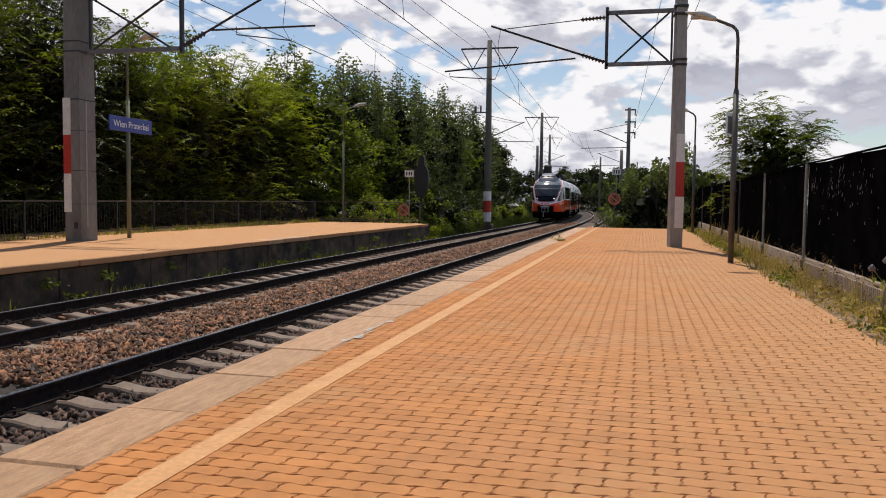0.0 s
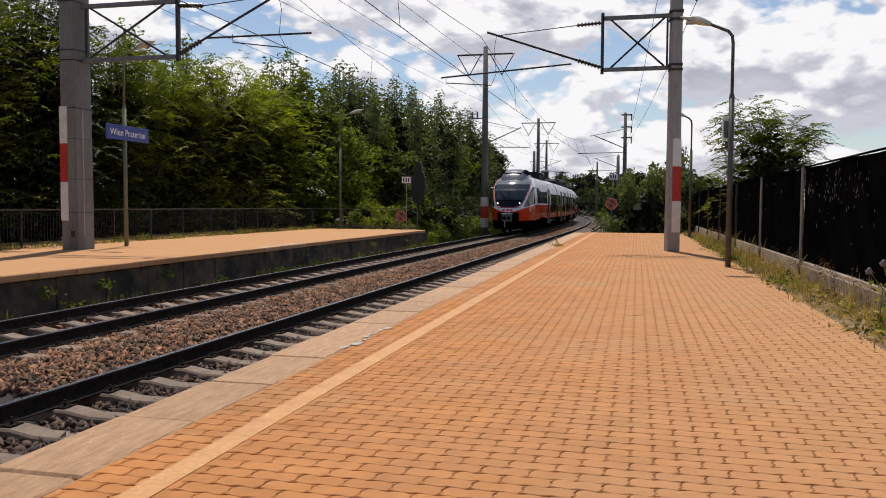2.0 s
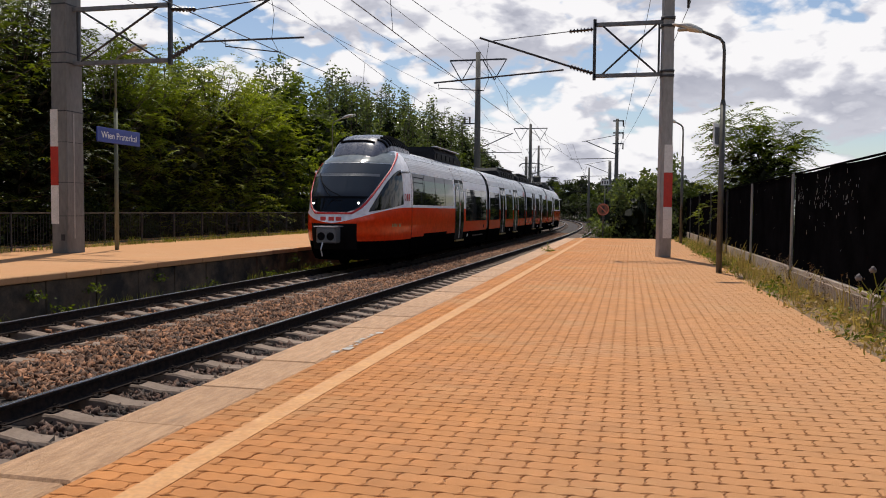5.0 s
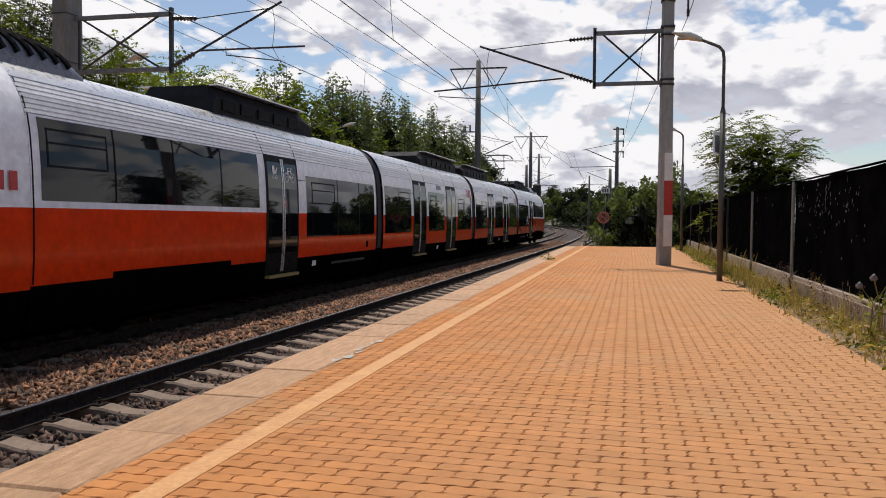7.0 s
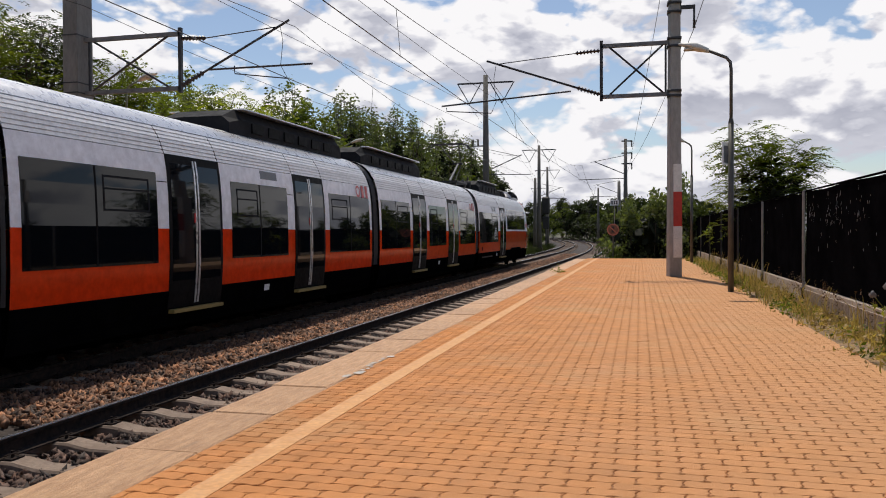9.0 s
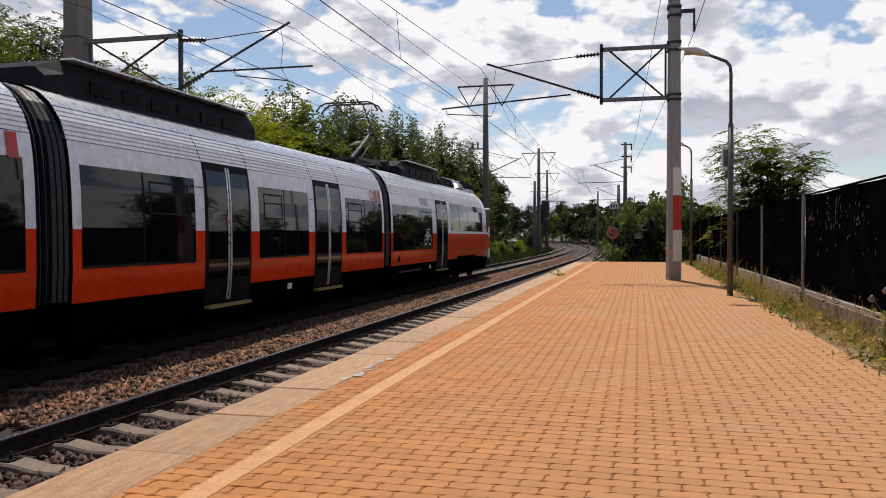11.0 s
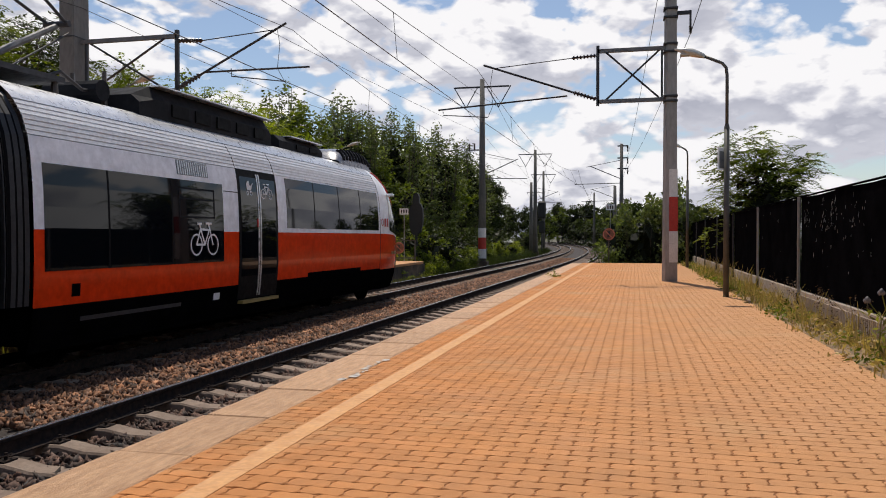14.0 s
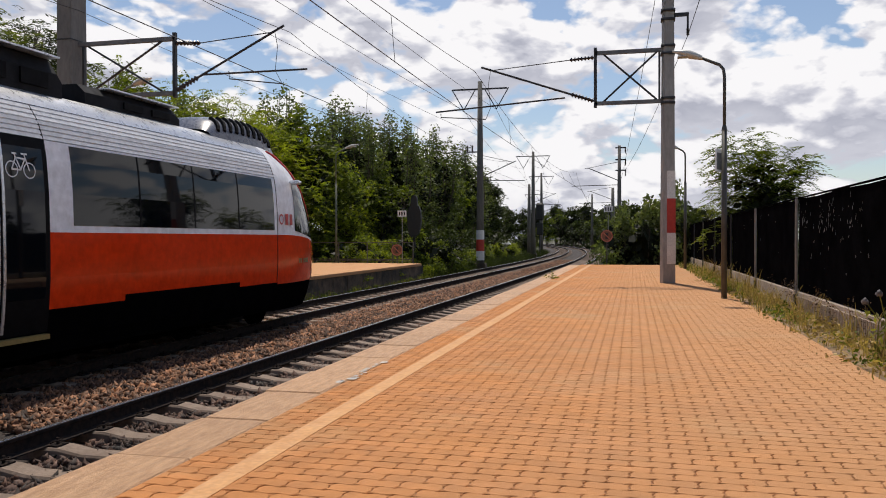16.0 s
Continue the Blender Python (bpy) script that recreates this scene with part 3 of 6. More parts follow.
def pole_right():
    root = empty("catenary_pole", pose(0.98, 24.14, 0))
    tagged(root, "grey concrete catenary pole with red and white bands on the platform", "catenary pole", "catenary poles")
    ax = part("shaft", prism(0.36, 0.34, 0.27, 0.26, -0.02, 9.4), "pole", root, "weathered concrete shaft")
    ax.rotation_euler = (0, 0, radians(16))
    for z0, z1, m in ((0.55, 1.45, "white_paint"), (1.45, 2.44, "red_paint"), (2.44, 3.24, "white_paint")):
        w = 0.355 - 0.0095 * z0
        b = part("warning_band", box(-w * 0.22, w * 0.5 + 0.004, -w * 0.5 - 0.008, -w * 0.36, z0, z1 - 0.004, bevel=0.003), m, root)
        b.rotation_euler = (0, 0, radians(16))
    for z in (5.20, 5.34, 6.62, 6.84, 7.6, 7.85, 8.4):
        part("pole_clamp", box(-0.20, 0.20, -0.20, 0.20, z - 0.03, z + 0.03, bevel=0.01), "steel_dark", root)
    bracket(root, -0.12, -2.06, 5.27, 6.75)
    cantilever(root, -2.06, 6.75, 5.27, (-5.15, 6.40), -1, ((-2.95, 5.48), (-6.9, 5.20)), ((-6.75, 5.04), (-5.35, 4.93)))
    part("feeder_arm", box(0.1, 0.58, -0.04, 0.04, 7.68, 7.78), "steel_dark", root)
    part("feeder_drop", tube((0.55, 0, 7.7), (0.55, 0, 7.32), 0.03), "steel_dark", root)
    insulator((0.55, 0, 7.34), (0.55, 0, 7.12), 0.05, root)


def pole_left():
    root = empty("catenary_pole", pose(-15.08, 19.27, L_Z))
    tagged(root, "broad concrete catenary pole with red and white bands", "catenary pole", "catenary poles")
    part("shaft", prism(0.50, 0.72, 0.44, 0.64, -0.02, 9.4), "pole_grimy", root, "darker weathered concrete shaft")
    bands(root, -0.362, -0.25, -0.02, (0.80, 1.85, 2.90, 3.90))
    for z in (3.86, 5.15, 5.42, 6.72):
        part("pole_clamp", box(-0.25, 0.25, -0.355, 0.355, z - 0.015, z + 0.015), "steel_dark", root)
    for z in (1.02, 1.93, 3.02):
        part("panel_joint", box(-0.252, 0.252, -0.363, 0.30, z - 0.008, z + 0.008), "steel_dark", root)
    part("recess_plate", box(0.05, 0.17, -0.366, -0.352, 0.35, 0.52), "steel_dark", root)
    part("cable_duct", box(0.236, 0.262, -0.1, -0.05, 0.4, 3.8), "pole", root)
    bracket(root, 0.2, 3.17, 5.17, 6.62)
    cantilever(root, 3.17, 6.62, 5.17, (6.0, 6.62), 1, ((4.0, 5.62), (6.95, 5.62)), ((4.75, 5.48), (6.25, 5.28)))


def v_hanger(root, x, z):
    for s in (-1, 1):
        part("hanger", tube((x + s * 0.85, 0, z), (x, 0, z - 1.45), 0.035, seg=5), "steel_dark", root)


def line_mast(x, y, top, base, arms=True, arm_to=0.0, banded=False, name="line_mast", r=0.29):
    root = empty(name, pose(x, y, base))
    tagged(root, "tall grey concrete line mast beside the track", "catenary mast", "line masts")
    h = top - base
    part("shaft", tube((0, 0, 0), (0, 0, h), r, r * 0.55, 14), "mast_concrete", root, smooth=True)
    part("footing", prism(0.9, 0.9, 0.8, 0.8, -0.3, 0.35), "concrete_dark", root)
    if arms:
        part("cross_arm", box(-1.95, 1.9, -0.05, 0.05, h - 0.58, h - 0.48), "steel_dark", root)
        for xx in (-1.15, 1.15):
            v_hanger(root, xx, h - 0.5)
    if arm_to:
        zb = 5.0 - base
        part("upper_stay", tube((0.1, 0, zb + 2.1), (arm_to, 0, zb + 1.6), 0.02, seg=5), "steel_dark", root)
        part("strut", tube((0.1, 0, zb + 0.6), (arm_to + 0.3, 0, zb + 1.65), 0.035, seg=6), "steel_dark", root)
        part("registration_arm", tube((0.1, 0, zb + 0.35), (arm_to + 0.9 * (1 if arm_to > 0 else -1), 0, zb + 0.3), 0.03, seg=6), "steel_dark", root)
    if banded:
        for z0, z1, m in ((0.55, 1.2, "white_paint"), (1.2, 2.0, "red_paint"), (2.0, 2.65, "white_paint")):
            b = part("warning_band", tube((0, 0, z0), (0, 0, z1 - 0.004), 0.296 - 0.008 * z0, seg=14), m, root)
    return root


def far_bracket_box(root, z):
    part("switch_arm", box(-0.95, -0.1, -0.04, 0.04, z, z + 0.08), "steel_dark", root)
    for xx in (-0.9, -0.55):
        part("insulator", tube((xx, 0, z + 0.05), (xx, 0, z + 0.5), 0.06, seg=8), "insulator", root)


def masts():
    m = line_mast(-10.35, 55, 12.23, -0.75, True, 2.2, True)
    far_bracket_box(m, 7.3 + 0.75)
    line_mast(-11.5, 95, 11.6, -0.8, True, 2.4)
    line_mast(-14.4, 130, 11.9, -0.8, True, 3.0)
    line_mast(-12.6, 100, 8.1, -0.8, False, 0.0)
    m = line_mast(-1.0, 62, 8.3, -0.8, False, -2.6, r=0.2)
    for z in (7.2, 8.0, 8.9):
        part("pole_clamp", box(-0.3, 0.5, -0.1, 0.1, z, z + 0.08), "steel_dark", m)
        insulator((0.45, 0, z), (0.45, 0, z - 0.4), 0.07, m)
    line_mast(-2.2, 92, 7.0, -0.8, False, -2.8)
    line_mast(-7.8, 160, 10.0, -0.8, False, -2.0)
    line_mast(-21, 175, 11.5, -0.8, True, 3.0)


def wires():
    """Contact wires, sagging carrier wires with droppers, and feeders."""
    def run(name, pts, r, label, dip=0.0):
        out = []
        for (a, b) in zip(pts, pts[1:]):
            a, b = Vector(a), Vector(b)
            n = 14
            for k in range(n):
                t = k / n
                p = a.lerp(b, t)
                p.z -= dip * 4 * t * (1 - t)
                out.append(p)
        out.append(Vector(pts[-1]))
        return tagged(part(name, pipe(out, r, 4), "wire"), label, "overhead wire", "overhead wires", "structure")

    for x0, ys, cz, tz in ((NEAR_X, (-26, 24.14, 62, 92, 160), 4.93, 6.40), (FAR_X, (-26, 19.27, 55, 95, 130, 175), 5.28, 6.62)):
        zig = [0.25 * (-1) ** k for k in range(len(ys))]
        cw = [(x0 + offset(y) + g, y, cz) for y, g in zip(ys, zig)]
        tw = [(x0 + offset(y) - (0.25 if x0 == NEAR_X else 0.1), y, tz) for y in ys]
        run("contact_wire", cw, 0.011, "thin dark contact wire above the track", 0.04)
        run("carrier_wire", tw, 0.009, "sagging carrier wire above the contact wire", 0.95)
        for (a, b, c, d) in zip(cw, cw[1:], tw, tw[1:]):
            a, b, c, d = map(Vector, (a, b, c, d))
            for k in range(1, 6):
                t = k / 6
                top = c.lerp(d, t); top.z -= 0.95 * 4 * t * (1 - t)
                low = a.lerp(b, t); low.z -= 0.04 * 4 * t * (1 - t)
                if top.y < -5 or top.y > 130:
                    continue
                tagged(part("dropper", tube(top, low, 0.006, seg=4), "wire"), "thin dropper wire", "overhead wire", "overhead wires", "structure")
    hz = 12.23 - 0.53 - 1.45
    for dx in (-1.15, 1.15):
        run("feeder_wire", [(-11.2 + dx, -30, hz + 0.4), (-10.35 + dx, 55, hz), (-11.5 + dx, 95, 11.6 - 1.98), (-14.4 + dx, 130, 11.9 - 1.98), (-21 + dx, 175, 9.5)], 0.012, "high feeder wire along the line", 1.1)
    run("feeder_wire", [(-15.4, -20, 7.9), (-14.85, 19.27, 7.6), (-11.25, 55, 7.6), (-12.6, 100, 7.6)], 0.009, "feeder wire along the masts", 0.7)
    run("feeder_wire", [(-13.2, -25, 8.6), (-10.5, 55, 8.5)], 0.009, "feeder wire along the masts", 0.6)
    run("feeder_wire", [(2.2, -20, 8.4), (1.53, 24.14, 7.12), (-0.55, 62, 6.5)], 0.010, "feeder wire from pole to pole", 0.35)
    run("feeder_wire", [(0.8, 24.3, 9.3), (-0.55, 62, 7.3)], 0.010, "feeder wire from pole to pole", 0.25)
    run("feeder_wire", [(-0.5, 62, 7.3), (-1.8, 92, 6.4)], 0.010, "feeder wire from pole to pole", 0.25)


# ---- lamps and signs ----
def street_lamp(x, y, base, top, reach, post, label, split=0.72):
    root = empty("platform_lamp", pose(x, y, base))
    tagged(root, label, "street lamp", "platform lamps")
    h = top - base
    part("lower_post", tube((0, 0, -0.02), (0, 0, h * split), 0.062, 0.056, 12), post, root, smooth=True)
    part("post_collar", tube((0, 0, h * split - 0.03), (0, 0, h * split + 0.08), 0.062, 0.04, 12), post, root)
    s = 1 if reach > 0 else -1
    rise = abs(reach) * 0.30
    pts = [(0, 0, h * split), (0, 0, h - 0.3), (s * 0.02, 0, h - 0.13), (s * 0.10, 0, h - 0.03), (reach * 0.45, 0, h + rise * 0.45)]
    part("arm", pipe(pts, 0.034, 8), post, root, smooth=True)
    a, b = Vector((reach * 0.42, 0, h + rise * 0.42)), Vector((reach, 0, h + rise * 0.95))
    head = bmesh.new()
    d = (b - a)
    rings = []
    for k, (wy, up, dn) in enumerate(((0.05, 0.05, 0.05), (0.10, 0.09, 0.06), (0.15, 0.11, 0.07), (0.16, 0.09, 0.06), (0.10, 0.05, 0.03), (0.03, 0.02, 0.01))):
        c = a + d * (k / 5)
        rings.append([head.verts.new(c + Vector((0, wy * math.cos(t), up * math.sin(t) if math.sin(t) > 0 else dn * math.sin(t)))) for t in [math.tau * j / 12 for j in range(12)]])
    for p, q in zip(rings, rings[1:]):
        for j in range(12):
            head.faces.new((p[j], p[(j + 1) % 12], q[(j + 1) % 12], q[j]))
    head.faces.new(rings[0][::-1]); head.faces.new(rings[-1])
    bmesh.ops.recalc_face_normals(head, faces=head.faces)
    hd = part("lamp_head", head, "lamp_head", root, "pale hooded lamp head", smooth=True)
    c = a + d * 0.62 + Vector((0, 0, -0.06))
    part("lamp_glass", box(c.x - abs(d.x) * 0.2, c.x + abs(d.x) * 0.2, -0.1, 0.1, c.z - 0.02, c.z + 0.02, bevel=0.012), "lamp_glass", hd)
    return root


def lettering(name, text, size, m, parent, mat="sign_white"):
    cu = bpy.data.curves.new(name, "FONT")
    cu.body, cu.size, cu.align_x, cu.align_y, cu.extrude = text, size, "CENTER", "CENTER", 0.002
    tmp = bpy.data.objects.new(name, cu)
    scene.collection.objects.link(tmp)
    dg = bpy.context.evaluated_depsgraph_get()
    me = bpy.data.meshes.new_from_object(tmp.evaluated_get(dg))
    bpy.data.objects.remove(tmp)
    me.materials.clear()
    me.materials.append(M[mat])
    ob = new(name, me)
    ob.parent = parent
    ob.matrix_basis = m
    return ob


def station_sign():
    root = empty("station_sign", pose(-14.76, 21.1, 3.38))
    tagged(root, "blue station name board with white lettering on a post", "station sign")
    part("board", box(-0.025, 0.025, -1.02, 1.02, -0.215, 0.215, bevel=0.008), "sign_blue", root, "blue enamel board")
    for dy in (-0.3, 0.3):
        part("bracket_clip", box(-0.09, -0.025, dy - 0.03, dy + 0.03, -0.1, 0.1), "steel", root)
    lettering("lettering", "Wien Praterkai", 0.275, Matrix.Translation((0.0275, 0, -0.01)) @ Matrix(((0, 0, 1, 0), (1, 0, 0, 0), (0, 1, 0, 0), (0, 0, 0, 1))), root)


def small_signs():
    # side-on notice on the near lamp
    root = empty("lamp_notice", pose(1.9, 18.09, 2.95))
    tagged(root, "small white notice plate clamped to a lamp post", "sign")
    part("plate", box(-0.012, 0.012, -0.21, 0.21, -0.24, 0.24, bevel=0.004, m=pose(-0.10, -0.02, 0, 0, 0, -28)), "sign_white", root)
    part("plate", box(-0.012, 0.012, -0.12, 0.12, -0.20, 0.16, bevel=0.004, m=pose(-0.116, -0.06, 0, 0, 0, -28)), "train_grey", root, "dark printed notice")
    part("clamp", box(-0.1, 0.06, -0.03, 0.03, -0.05, 0.05), "steel", root)
    for x, y, z, label in ((-1.28, 41.2, 1.42, "round faded red-rimmed prohibition sign on a post"), (-11.95, END_Y - 0.42, 0.72, "round faded red-rimmed prohibition sign on the end railing")):
        root = empty("prohibition_sign", pose(x, y, z))
        tagged(root, label, "sign", "prohibition signs")
        part("disc", tube((0, 0, 0), (0, -0.02, 0), 0.30, seg=28), "faded_sign", root)
        bm = bmesh.new()
        ring_o, ring_i = [], []
        for k in range(28):
            t = k * math.tau / 28
            ring_o.append(bm.verts.new((0.30 * math.cos(t), -0.024, 0.30 * math.sin(t))))
            ring_i.append(bm.verts.new((0.245 * math.cos(t), -0.024, 0.245 * math.sin(t))))
        for k in range(28):
            j = (k + 1) % 28
            bm.faces.new((ring_o[k], ring_o[j], ring_i[j], ring_i[k]))
        part("rim", bm, "faded_red", root)
        part("pictogram", box(-0.07, 0.07, -0.027, -0.022, -0.15, 0.16, bevel=0.002), "steel_dark", root)
        part("slash", box(-0.24, 0.24, -0.031, -0.027, -0.025, 0.025, m=Matrix.Rotation(radians(45), 4, "Y")), "faded_red", root)
        part("post", tube((0, 0.03, -z - 0.9 if x > -5 else -0.72), (0, 0.03, 0.3), 0.03), "lamp_post", root)
    for x, y, z, gz in ((-11.75, END_Y - 0.15, 2.62, 0.0), (-1.35, 46, 2.95, -1.0)):
        root = empty("number_plate_post", pose(x, y, 0))
        tagged(root, "small white plate with dark bars on a thin post", "sign", "stop plates")
        part("post", tube((0, 0.03, gz), (0, 0.03, z + 0.1), 0.025), "galvanised", root)
        part("plate", box(-0.24, 0.24, -0.012, 0.012, z - 0.16, z + 0.16, bevel=0.003), "sign_white", root)
        for dx in (-0.13, 0, 0.13):
            part("bar_mark", box(dx - 0.035, dx + 0.035, -0.016, -0.012, z - 0.1, z + 0.1), "steel_dark", root)
    # signals
    root = empty("track_signal", pose(-12.5, 45.5, -0.8))
    tagged(root, "black track signal with a rounded shield seen from behind", "railway signal", "signals")
    part("post", tube((0, 0, 0), (0, 0, 2.4), 0.08), "steel_dark", root)
    bm = bmesh.new()
    half = [(0.16, 2.25), (0.30, 2.4), (0.40, 2.8), (0.43, 3.3), (0.40, 3.75), (0.30, 4.0), (0.20, 4.08), (0.19, 4.45), (0.13, 4.62), (0.0, 4.66)]
    outline = half + [(-u * 0.94, w - 0.05) for u, w in half[-2::-1]]
    count = len(outline)
    fa = [bm.verts.new((u, -0.12, w)) for u, w in outline]
    fb = [bm.verts.new((u, 0.12, w)) for u, w in outline]
    for k in range(count):
        bm.faces.new((fa[k], fa[(k + 1) % count], fb[(k + 1) % count], fb[k]))
    bm.faces.new(fa[::-1]); bm.faces.new(fb)
    part("shield", bm, "fence_black", root)
    part("lamp_hood", tube((0, 0.1, 3.9), (0, 0.4, 3.9), 0.16), "fence_black", root)
    root = empty("track_signal", pose(-12.4, 110, -0.8))
    tagged(root, "tall black light signal beside the curving track", "railway signal", "signals")
    part("post", tube((0, 0, 0), (0, 0, 5.2), 0.1), "steel_dark", root)
    part("signal_head", box(-0.55, 0.55, -0.2, 0.2, 4.6, 7.0, bevel=0.2), "fence_black", root)
    part("lower_head", box(-0.45, 0.45, -0.2, 0.2, 2.6, 4.3, bevel=0.12), "fence_black", root)
    root = empty("trackside_cabinet", pose(-15.6, 100, -0.9))
    tagged(root, "pale grey trackside cabinet with a hooded lid", "cabinet")
    part("body", box(-0.45, 0.45, -0.3, 0.3, 0, 1.5, bevel=0.03), "concrete", root)
    part("lid", prism(1.5, 1.0, 0.5, 0.4, 1.5, 1.9), "lamp_head", root)


fence_right()
railing_left()
pole_right()
pole_left()
masts()
wires()
street_lamp(1.9, 18.09, 0, 5.02, -1.08, "lamp_post", "grey platform lamp with a pale hooded head and a notice plate")
street_lamp(2.14, 35.22, 0, 5.0, -0.7, "lamp_post", "grey platform lamp near the platform end")
street_lamp(-14.86, 21.1, L_Z, 5.75, 1.05, "lamp_post_green", "greenish lamp post carrying the station sign")
street_lamp(-15.73, 41.2, L_Z, 6.05, 1.3, "lamp_post_green", "greenish platform lamp at the opposite platform end")
station_sign()
small_signs()


# ---- the train ----
PROFILE_Z = [0.32, 0.55, 0.90, 1.30, 1.88, 2.40, 2.80, 3.05, 3.30, 3.55, 3.70, 3.80, 3.86, 3.88]
PROFILE_X = [1.33, 1.39, 1.435, 1.46, 1.46, 1.445, 1.415, 1.375, 1.29, 1.13, 0.95, 0.72, 0.42, 0.0]
MID_L, END_L, NOSE_0 = 13.3, 17.0, 13.6


def half_width(z):
    return float(np.interp(z, PROFILE_Z, PROFILE_X))


def shell(zs, y0, y1, out=0.0, sides=(1, -1), both=False):
    """Panels of the body side between heights zs, following its section."""
    bm = bmesh.new()
    for s in sides:
        cols = []
        for z in zs:
            x = s * (half_width(z) + out)
            cols.append((bm.verts.new((x, y0, z)), bm.verts.new((x, y1, z))))
        for a, b in zip(cols, cols[1:]):
            bm.faces.new((a[0], a[1], b[1], b[0]) if s > 0 else (a[0], b[0], b[1], a[1]))
    return bm


def slab_panel(z0, z1, y0, y1, s, out=0.012, inner=-0.02, steps=6):
    """A thick panel set on one body side, with closed edges."""
    bm = bmesh.new()
    zs = np.linspace(z0, z1, steps)
    rows = []
    for z in zs:
        w = half_width(float(z))
        rows.append([bm.verts.new((s * (w + o), y, z)) for o, y in ((inner, y0), (out, y0), (out, y1), (inner, y1))])
    for a, b in zip(rows, rows[1:]):
        for k in range(4):
            bm.faces.new((a[k], a[(k + 1) % 4], b[(k + 1) % 4], b[k]))
    bm.faces.new(rows[0][::-1]); bm.faces.new(rows[-1])
    bmesh.ops.recalc_face_normals(bm, faces=bm.faces)
    return bm


def body_length(root, y0, y1):
    """Skirt, red band, pale upper side, fluted cornice and roof of a straight stretch of body."""
    body = part("body", shell([0.90, 1.10, 1.30, 1.60, 1.88], y0, y1), "train_red", root, "glossy orange-red lower side")
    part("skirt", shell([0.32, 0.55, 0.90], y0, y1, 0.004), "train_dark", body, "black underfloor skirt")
    part("upper_side", shell([1.88, 2.1, 2.40, 2.60, 2.80, 3.05], y0, y1, 0.003), "train_white", body, "pale grey painted upper side")
    # fluted cornice: ridges and shadow grooves
    zs = []
    for i in range(7):
        z = 3.06 + i * 0.065
        zs += [(z, 0.004), (z + 0.045, 0.004), (z + 0.049, -0.012), (z + 0.061, -0.012)]
    bm = bmesh.new()
    for s in (1, -1):
        cols = [(bm.verts.new((s * (half_width(z) + o), y0, z)), bm.verts.new((s * (half_width(z) + o), y1, z))) for z, o in zs]
        for a, b in zip(cols, cols[1:]):
            bm.faces.new((a[0], a[1], b[1], b[0]) if s > 0 else (a[0], b[0], b[1], a[1]))
    part("fluted_cornice", bm, "train_groove", body, "pale fluted cornice under the roof")
    bm = bmesh.new()
    rz = [3.515, 3.58, 3.70, 3.80, 3.86, 3.88]
    pts = [(half_width(z), z) for z in rz] + [(-half_width(z), z) for z in rz[-2::-1]]
    a = [bm.verts.new((x, y0, z)) for x, z in pts]
    b = [bm.verts.new((x, y1, z)) for x, z in pts]
    for k in range(len(pts) - 1):
        bm.faces.new((a[k], b[k], b[k + 1], a[k + 1]))
    bmesh.ops.recalc_face_normals(bm, faces=bm.faces)
    part("roof", bm, "train_silver", body, "smooth silver roof", smooth=True)
    return body


def side_window(root, s, y0, y1, z0, z1, panes=(), sash=()):
    w = part("window", slab_panel(z0, z1, y0, y1, s, 0.008), "glass", root, "dark tinted window panel")
    for y in panes:
        part("window_joint", slab_panel(z0, z1, y - 0.018, y + 0.018, s, 0.011, 0.0), "rubber", w)
    for a, b in sash:
        zt, zb = z1 - 0.12, z1 - 0.62
        for q0, q1, c0, c1 in ((zb, zt, a, a + 0.03), (zb, zt, b - 0.03, b), (zt - 0.03, zt, a + 0.03, b - 0.03), (zb, zb + 0.03, a + 0.03, b - 0.03), (zt - 0.2, zt - 0.175, a + 0.03, b - 0.03)):
            part("sash_frame", slab_panel(q0, q1, c0, c1, s, 0.013, 0.0, 3), "train_roof", w)
    return w


def door(root, s, y0, y1):
    for a in (y0, y1):
        part("cornice_seam", slab_panel(3.07, 3.5, a - 0.006, a + 0.006, s, 0.007, -0.01, 6), "rubber", root)
    d = part("door", slab_panel(0.62, 3.06, y0, y1, s, 0.014, steps=12), "rubber", root, "black double sliding door")
    mid = (y0 + y1) / 2
    for a, b in ((y0 + 0.08, mid - 0.075), (mid + 0.075, y1 - 0.08)):
        part("door_window", slab_panel(1.05, 2.92, a, b, s, 0.018, 0.0, 8), "glass", d)
    for a in (mid - 0.062, mid + 0.022):
        part("door_edge", slab_panel(0.66, 3.0, a, a + 0.04, s, 0.026, 0.0, 12), "train_silver", d, "bright metal closing edge")
    part("door_button", slab_panel(1.98, 2.14, mid - 0.11, mid - 0.07, s, 0.03, 0.0, 3), "red_line", d)
    part("door_step", box(*sorted((s * 1.36, s * 1.50)), y0 + 0.05, y1 - 0.05, 0.54, 0.60), "yellow", d, "yellow-edged door step")
    return d


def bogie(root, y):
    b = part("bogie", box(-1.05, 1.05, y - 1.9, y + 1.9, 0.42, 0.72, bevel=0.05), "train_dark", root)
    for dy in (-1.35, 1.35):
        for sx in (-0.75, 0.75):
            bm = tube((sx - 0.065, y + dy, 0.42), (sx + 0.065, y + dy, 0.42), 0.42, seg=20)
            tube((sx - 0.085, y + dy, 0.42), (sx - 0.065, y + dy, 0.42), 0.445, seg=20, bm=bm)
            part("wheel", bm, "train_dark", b)


